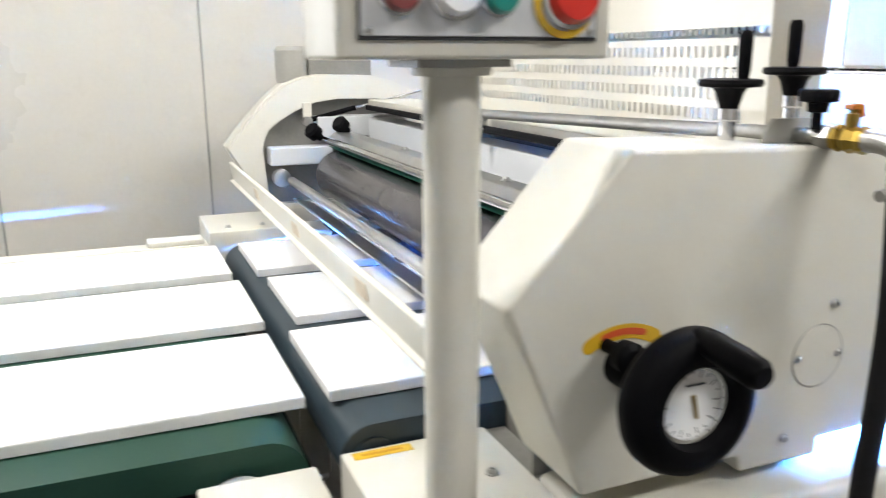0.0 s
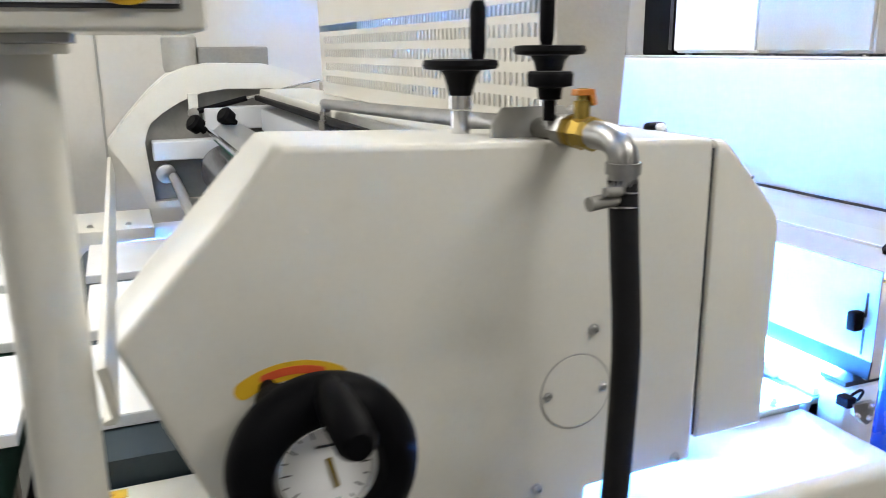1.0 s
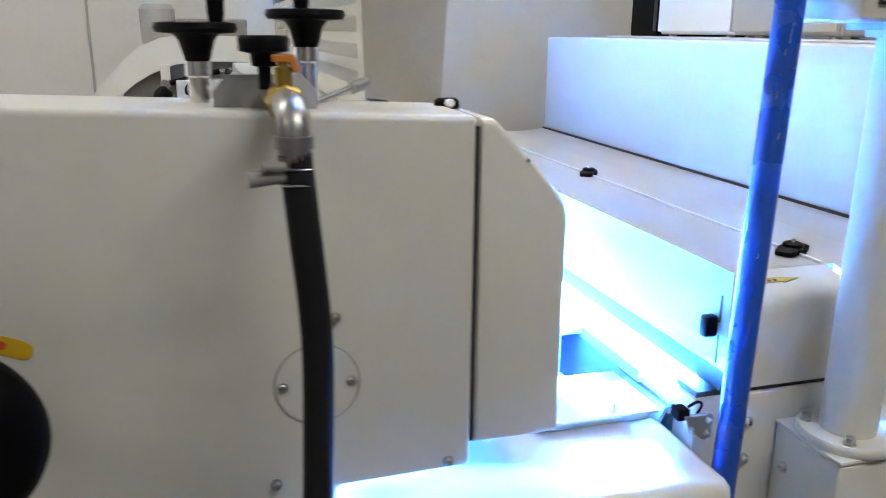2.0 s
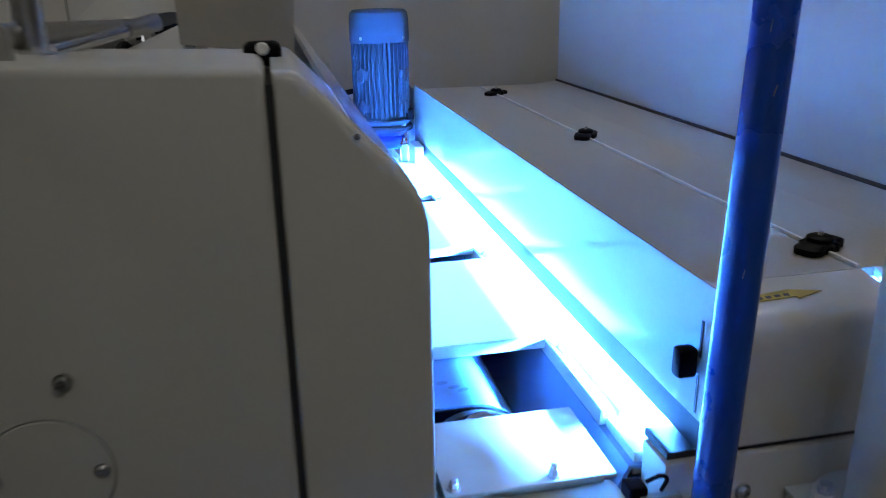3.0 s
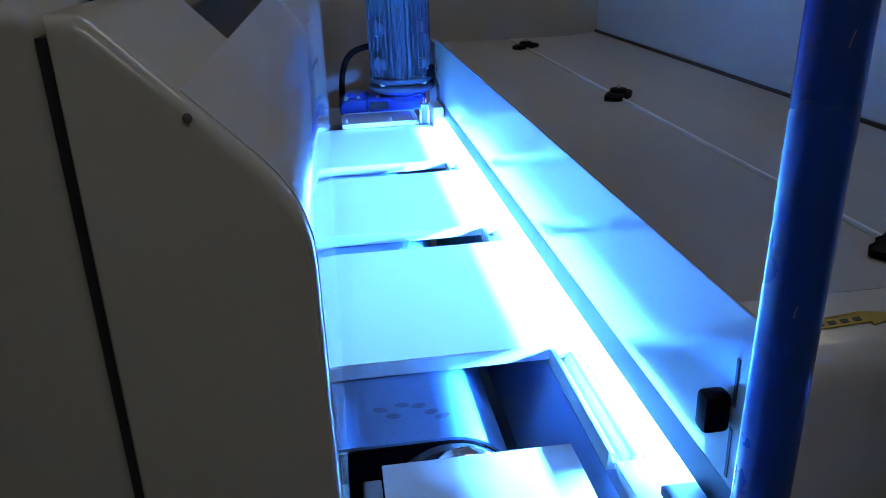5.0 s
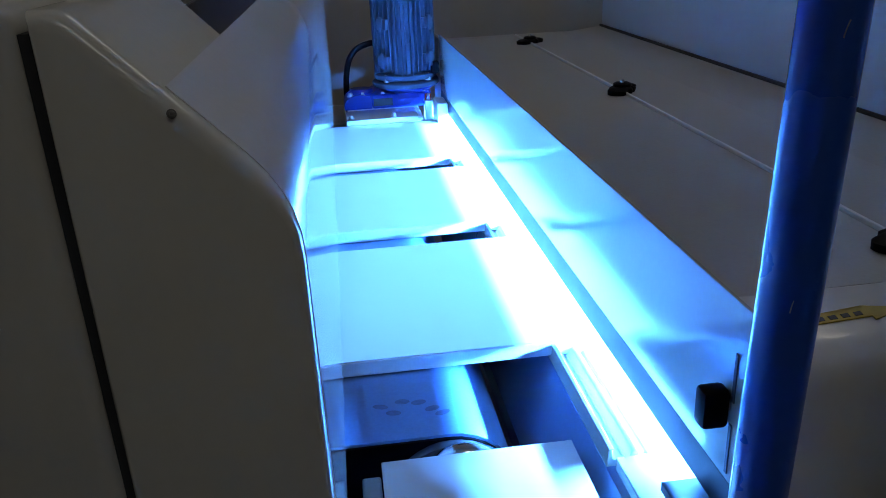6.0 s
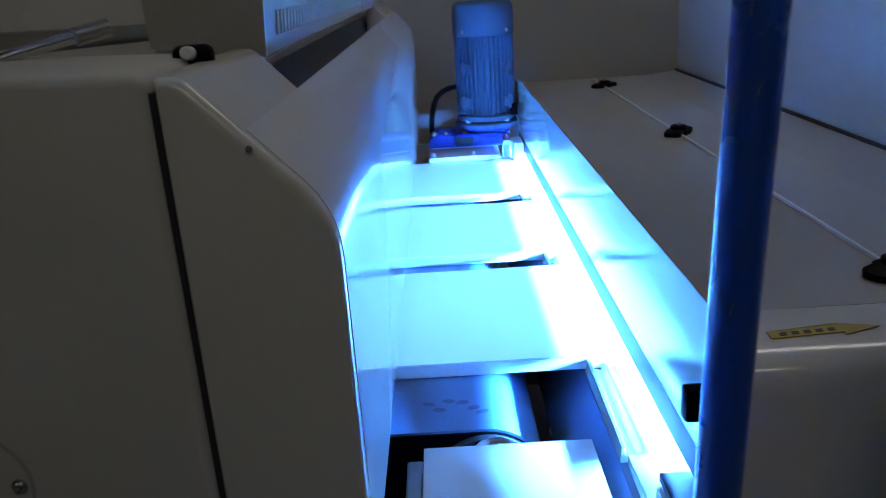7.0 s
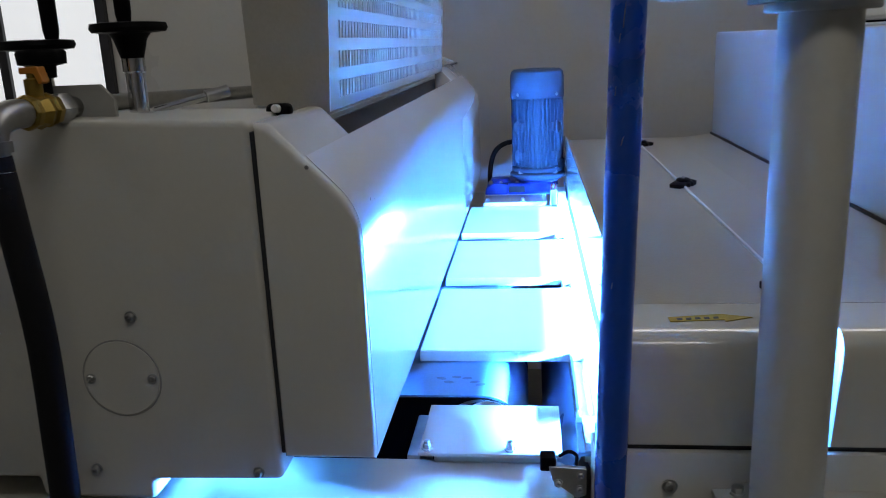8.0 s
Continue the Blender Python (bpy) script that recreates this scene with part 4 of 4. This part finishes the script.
for k in range(4):
    a = math.pi / 4 + k * math.pi / 2
    part("flange_bolt", lathe([(0, 0), (0.008, 0), (0.008, 0.008), (0.005, 0.010), (0.005, 0.018), (0, 0.018)], (MX + 0.071 * math.cos(a), MY + 0.071 * math.sin(a), 1.012), (0, 0, 1), 6), STEEL, motor, "", 30)
body = part("stator", cyl((MX, MY, 1.012), (MX, MY, 1.250), 0.064, seg=40), MOTORPAINT, motor, "cast motor housing", 40)
for k in range(36):
    a = 2 * math.pi * k / 36
    c, s = math.cos(a), math.sin(a)
    h0 = 1.036 if abs(math.sin(2 * a)) > 0.5 else 1.028
    bm = bmesh.new()
    vs = []
    for z in (h0, 1.236):
        for rr, w in ((0.062, -0.0022), (0.077, -0.0012), (0.077, 0.0012), (0.062, 0.0022)):
            vs.append(bm.verts.new((MX + c * rr - s * w, MY + s * rr + c * w, z)))
    for f in ((0, 1, 2, 3), (7, 6, 5, 4), (0, 4, 5, 1), (1, 5, 6, 2), (2, 6, 7, 3)):
        bm.faces.new([vs[i] for i in f])
    part("fin", bm, MOTORPAINT, body)
for k in range(4):
    a = radians(-135 + 90 * k)
    for z in (1.065, 1.150):
        bm = bmesh.new()
        add_box(bm, -0.011, 0.011, -0.016, 0.016, -0.012, 0.012, 0.003)
        add_box(bm, 0.008, 0.014, -0.006, 0.006, -0.018, 0.018, 0.002)
        bmesh.ops.transform(bm, matrix=Matrix.Translation((MX + 0.071 * math.cos(a), MY + 0.071 * math.sin(a), z)) @ Matrix.Rotation(a, 4, "Z"), verts=bm.verts)
        part("lug", bm, MOTORPAINT, body, "", 40)
part("end_shield", lathe([(0, 0), (0.074, 0), (0.078, 0.003), (0.078, 0.012), (0.074, 0.015), (0, 0.015)], (MX, MY, 1.015), (0, 0, 1), 40), MOTORPAINT, motor, "", 40)
part("fan_cover", lathe([(0, 0), (0.079, 0), (0.0795, 0.004), (0.079, 0.060), (0.076, 0.076), (0.068, 0.083), (0.030, 0.085), (0, 0.085)], (MX, MY, 1.232), (0, 0, 1), 40), MOTORPAINT, motor, "rounded fan cover", 35)
for k in range(4):
    a = math.pi / 4 + k * math.pi / 2
    bolt((MX + 0.079 * math.cos(a), MY + 0.079 * math.sin(a), 1.244), (math.cos(a), math.sin(a), 0), 0.0035, 0.003, motor, "", "screw")
part("terminal_box", box(0.257, 0.327, 1.73, 1.79, 1.09, 1.18, 0.005), MOTORPAINT, motor)
part("cable", sweep([(0.257, 1.73, 1.092), (0.212, 1.725, 1.094), (0.172, 1.722, 1.078), (0.150, 1.72, 1.04), (0.142, 1.72, 0.97), (0.147, 1.73, 0.85)], 0.0075, 12), RUBBER, motor, "black motor cable", 40)
relay = thing("terminal_block", (0.335, 1.56, 0.93), "small pale terminal block with red wires beside the motor", "terminal block")
part("block", box(0.326, 0.346, 1.555, 1.585, 0.925, 0.972, 0.002), ALU, relay)
for k, m in enumerate((REDINK, WHITE, REDINK)):
    part("wire", sweep([(0.329 + 0.006 * k, 1.565, 0.970), (0.329 + 0.006 * k, 1.560, 0.982), (0.332 + 0.005 * k, 1.572, 0.985), (0.333 + 0.005 * k, 1.59, 0.975)], 0.0018, 6, 5), m, relay, "thin wire", 40)

# ---------------------------------------------------------------- boards
def board(x0, x1, y0, y1, z0, th, label, group):
    b = thing("board", ((x0 + x1) / 2, (y0 + y1) / 2, z0), label, "board", group)
    part("panel", box(x0, x1, y0, y1, z0, z0 + th, 0.0008, 1), BOARDEDGE, b, "raw pale edge")
    part("coating", box(x0 + 0.0008, x1 - 0.0008, y0 + 0.0008, y1 - 0.0008, z0 + th, z0 + th + 0.0012, 0.0005, 1), BOARD, b, "glossy wet white coating")
    return b


for y0, y1 in ((0.386, 0.702), (0.776, 1.080), (1.158, 1.480)):
    board(0.098, 0.62, y0, y1, 0.9222, 0.0165, "white coated board lit blue on the outlet belt", "boards leaving the coating machine")
ROWS_L = ((0.383, 0.690), (0.760, 1.078), (1.148, 1.460))
for i, (y0, y1) in enumerate(ROWS_L):
    board(-1.95, -0.768 + 0.006 * (i % 2), y0, y1, 0.934, 0.0175, "long white board waiting on the green belt", "boards on the infeed belt")
    board((-0.728, -0.698, -0.708)[i], -0.36, y0 + 0.004, y1 - 0.002, 0.934, 0.0175, "white board entering the coating machine", "boards entering the coating machine")

# ---------------------------------------------------------------- infeed conveyors
infeed = thing("infeed_conveyor", (-1.8, 0.9, 0.0), "green belt infeed conveyor with ivory side covers", "conveyor")
part("belt", prism_y(belt_loop(-2.8, -0.845, 0.062, 0.871), 0.292, 1.52), GREENBELT, infeed, "dark green belt", 30)
# Dark colour on this drum end carries the shade of the gap.
part("drum_end", lathe([(0, 0), (0.030, 0), (0.030, 0.006), (0.024, 0.007), (0.022, 0.012), (0, 0.012)], (-0.845, 0.288, 0.858), (0, -1, 0), 32), DARK, infeed, "drum end darkened like the shaded gap", 35)
part("bearing", lathe([(0, 0), (0.045, 0), (0.050, 0.003), (0.050, 0.012), (0.04, 0.016), (0, 0.016)], (-0.885, 0.288, 0.851), (0, -1, 0), 32), CHROME, infeed, "bright bearing ring", 40)
part("side_beam", box(-2.8, -0.79, 0.12, 0.26, 0.66, 0.79, 0.004), DARK, infeed, "dark side beam")
# Another black sheet for shade, low on the green belt's side.
part("belt_gap_shade", prism_y(belt_loop(-2.8, -0.845, 0.034, 0.846), 0.2885, 0.2918), BLACK, infeed, "black sheet for the shade beside the belt")
part("side_cover", box(-0.940, -0.780, 0.08, 0.272, 0.791, 0.898, 0.004), PAINT, infeed, "ivory side cover box", 35)
part("far_cover", box(-2.8, -0.78, 1.545, 1.62, 0.86, 0.936, 0.003), PAINT, infeed, "ivory far side rail", 35)
part("far_block", box(-0.94, -0.79, 1.56, 1.63, 0.936, 0.950, 0.003), PAINT, infeed, "", 35)
part("bed", box(-2.75, -0.90, 0.45, 1.5, 0.76, 0.806, 0.003), DARK, infeed)
# Added black sheet that gives the gap between the conveyors its shade.
part("gap_shade_sheet", box(-0.788, -0.744, 0.10, 1.54, 0.30, 0.79, 0.002), BLACK, infeed, "black sheet added for the shade between the conveyors")
for lx in (-2.5, -1.0):
    for ly in (0.20, 1.58):
        part("leg", box(lx - 0.035, lx + 0.035, ly - 0.03, ly + 0.03, 0.0, 0.87 if ly > 1 else 0.67, 0.003), PAINT, infeed)
passage = thing("feed_belt", (-0.5, 0.9, 0.0), "dark slate belt that carries boards under the rollers", "conveyor")
part("belt", prism_y(belt_loop(-0.690, -0.43, 0.050, 0.883), 0.294, 1.52), DARKBELT, passage, "dark slate belt", 30)
part("drum_end", lathe([(0, 0), (0.030, 0), (0.030, 0.003), (0, 0.003)], (-0.690, 0.293, 0.883), (0, -1, 0), 30), DARKBELT, passage, "", 35)
cov = part("bearing_cover", box(-0.742, -0.516, 0.03, 0.287, 0.66, 0.900, 0.004), PAINT, passage, "ivory bearing cover with a yellow sticker", 35)
part("sticker", box(-0.728, -0.640, 0.258, 0.278, 0.9001, 0.9007, 0), YELLOW, cov, "yellow warning sticker")
part("sticker_print", box(-0.715, -0.655, 0.2655, 0.2705, 0.9007, 0.9010, 0), material("ochre_ink", (0.45, 0.22, 0.01), 0.5), cov, "ochre printed bar")
bolt((-0.566, 0.154, 0.900), (0, 0, 1), 0.007, 0.007, cov, "bolt")
part("side_strip", box(-0.512, -0.478, 0.130, 0.291, 0.86, 0.892, 0.002), MIDGREY, passage, "dull grey side strip")
part("far_cover", box(-0.772, -0.545, 1.58, 1.86, 0.86, 0.962, 0.005), PAINT, passage, "ivory far bearing cover", 35)
for bx, by in ((-0.71, 1.64), (-0.61, 1.64)):
    bolt((bx, by, 0.962), (0, 0, 1), 0.007, 0.007, passage, "bolt")
part("far_lower", box(-0.74, -0.54, 1.57, 1.83, 0.0, 0.86, 0.004), PAINT, passage)
part("cover_leg", box(-0.72, -0.56, 0.05, 0.26, 0.0, 0.66, 0.004), PAINT, passage)

# ---------------------------------------------------------------- posts with control boxes
def control_post(x, y, r, zbase, zbox, xb0, xb1, buttons, label):
    t = thing("control_panel", (x, y, zbase), label, "control panel")
    part("post", lathe([(0, 0), (r, 0), (r, zbox - 0.012 - zbase), (0, zbox - 0.012 - zbase)], (x, y, zbase), (0, 0, 1), 40), PAINT, t, "round ivory post", 40)
    part("top_flange", lathe([(0, 0), (r * 1.32, 0), (r * 1.36, 0.002), (r * 1.36, 0.008), (0, 0.008)], (x, y, zbox - 0.016), (0, 0, 1), 32), PAINT, t, "", 35)
    part("top_plate", box(x - 0.052, x + 0.045, y - 0.045, y + 0.045, zbox - 0.0075, zbox, 0.001), GREYPAINT, t)
    base = part("base_flange", lathe([(0, 0), (r * 1.75, 0), (r * 1.80, 0.003), (r * 1.80, 0.011), (r * 1.74, 0.014), (r, 0.014)], (x, y, zbase), (0, 0, 1), 40), PAINT, t, "round base flange", 40)
    for k in range(4):
        a = radians(50 + 90 * k)
        part("bolt", lathe([(0, 0), (0.008, 0), (0.008, 0.003), (0.0065, 0.0035), (0.0065, 0.010), (0, 0.011)], (x + r * 1.45 * math.cos(a), y + r * 1.45 * math.sin(a), zbase + 0.014), (0, 0, 1), 6), STEEL, base, "", 30)
    part("box", box(xb0, xb1, y - 0.065, y + 0.065, zbox, zbox + 0.22, 0.005, 3), PAINT, t, "ivory control box", 35)
    part("frame", box(xb0 + 0.018, xb1 - 0.018, y - 0.068, y - 0.064, zbox + 0.017, zbox + 0.203, 0.001), INK, t, "dark rim of the control face")
    part("face", box(xb0 + 0.0205, xb1 - 0.0205, y - 0.070, y - 0.067, zbox + 0.0205, zbox + 0.1995, 0.001), PANELGREY, t, "pale face plate")
    for sx in (xb0 + 0.027, xb1 - 0.027):
        bolt((sx, y - 0.070, zbox + 0.025), (0, -1, 0), 0.003, 0.003, t, "", "screw")
    for bx, bz, br, m, lab in buttons:
        b = part("button", lathe([(0, 0), (br, 0), (br, 0.010), (br * 0.85, 0.016), (0, 0.017)], (bx, y - 0.072, bz), (0, -1, 0), 28), m, t, lab, 40)
        part("collar", lathe([(br * 1.02, 0), (br * 1.2, 0), (br * 1.18, 0.005), (br * 1.02, 0.006)], (bx, y - 0.070, bz), (0, -1, 0), 28), CHROME, b, "", 40)
    return t


ZB = 1.446
control_post(-0.676, 0.036, 0.0300, 0.9, ZB, -0.811, -0.532,
             [(-0.756, ZB + 0.057, 0.017, BTN_DARKRED, "dark red button"), (-0.703, ZB + 0.060, 0.022, BTN_WHITE, "white lit button"), (-0.659, ZB + 0.056, 0.016, BTN_GREEN, "green button"),
              (-0.583, ZB + 0.058, 0.026, BTN_RED, "red mushroom button")], "ivory control box with coloured buttons on a round post")
part("button_shield", lathe([(0.026, 0), (0.033, 0), (0.033, 0.003), (0.026, 0.003)], (-0.589, -0.0345, ZB + 0.052), (0, -1, 0), 30), YELLOW, bpy.data.objects["control_panel"], "yellow ring behind the red button")
ped = thing("post_pedestal", (0.60, 0.0, 0.0), "pale ivory pedestal box bolted to the curing machine", "pedestal")
part("box", box(0.472, 0.68, -0.046, 0.0745, 0.0, 0.894, 0.005, 3), PAINT, ped, "", 35)
part("top_plate", box(0.471, 0.681, -0.047, 0.0745, 0.8945, 0.900, 0.0015), PAINT, ped, "", 35)
for bz in (0.30, 0.60, 0.84):
    bolt((0.472, 0.05, bz), (-1, 0, 0), 0.006, 0.006, ped, "zinc plated bolt")
control_post(0.529, 0.008, 0.0350, 0.900, 1.428, 0.395, 0.76,
             [(0.45, 1.49, 0.017, BTN_GREEN, "green button"), (0.53, 1.49, 0.017, BTN_RED, "red button"), (0.62, 1.49, 0.017, BTN_WHITE, "white button")], "ivory control box on a round post by the curing machine")

# ---------------------------------------------------------------- blue pipe in front of the gap
pole = thing("blue_pipe", (0.330, 0.016, 0.0), "slightly leaning blue painted steel pipe with scratches", "pipe")
part("tube", lathe([(0, 0), (0.0165, 0), (0.0165, 2.6), (0, 2.6)], (0.330, 0.016, 0.010), (0.024, 0, 1), 32), BLUEPAINT, pole, "", 40)
part("foot_plate", lathe([(0, 0), (0.05, 0), (0.05, 0.012), (0, 0.012)], (0.330, 0.016, 0.0), (0, 0, 1), 32), BLUEPAINT, pole, "", 40)

for z, dx, ln in ((1.405, -0.006, 0.022), (1.392, -0.009, 0.012), (1.345, -0.011, 0.015), (1.30, -0.004, 0.008), (1.16, -0.008, 0.010)):
    x = 0.330 + 0.024 * z + dx
    y = 0.016 - math.sqrt(0.0168 ** 2 - dx ** 2)
    part("scratch", sweep([(x, y, z), (x + 0.0008, y, z + ln * 0.5), (x + 0.0022, y, z + ln)], 0.00035, 5, 3), STEEL, pole, "thin pale scratch")

# ---------------------------------------------------------------- things on and behind the curing machine
duct = thing("black_cabinet", (1.2, 1.535, 1.404), "upright black switch cabinet standing on the curing machine", "cabinet")
part("body", box(1.06, 1.40, 1.452, 1.615, 1.404, 2.05, 0.006), BLACK, duct)
part("door_edge", box(1.052, 1.060, 1.456, 1.466, 1.42, 2.04, 0.002), INK, duct)
tall = thing("white_cabinet", (1.25, 1.27, 1.404), "upright white cabinet with pale blue sheen on the curing machine", "cabinet")
part("body", box(1.07, 1.45, 1.092, 1.449, 1.410, 2.05, 0.006), WHITE, tall)
part("door", box(1.058, 1.070, 1.095, 1.446, 1.418, 2.04, 0.003), WHITE, tall)
grey = thing("beige_cabinet", (1.25, 0.90, 1.404), "upright beige cabinet beside the white cabinet on the machine", "cabinet")
part("body", box(1.07, 1.45, 0.715, 1.089, 1.410, 2.05, 0.006), LIDPAINT, grey)
part("door", box(1.058, 1.070, 0.718, 1.086, 1.418, 2.04, 0.003), LIDPAINT, grey)
for fy, owner in ((1.13, tall), (1.41, tall), (0.75, grey), (1.05, grey)):
    for fx in (1.09, 1.42):
        part("foot", lathe([(0, 0), (0.012, 0), (0.010, 0.007), (0, 0.007)], (fx, fy, 1.4035), (0, 0, 1), 12), STEEL, owner, "small foot", 40)
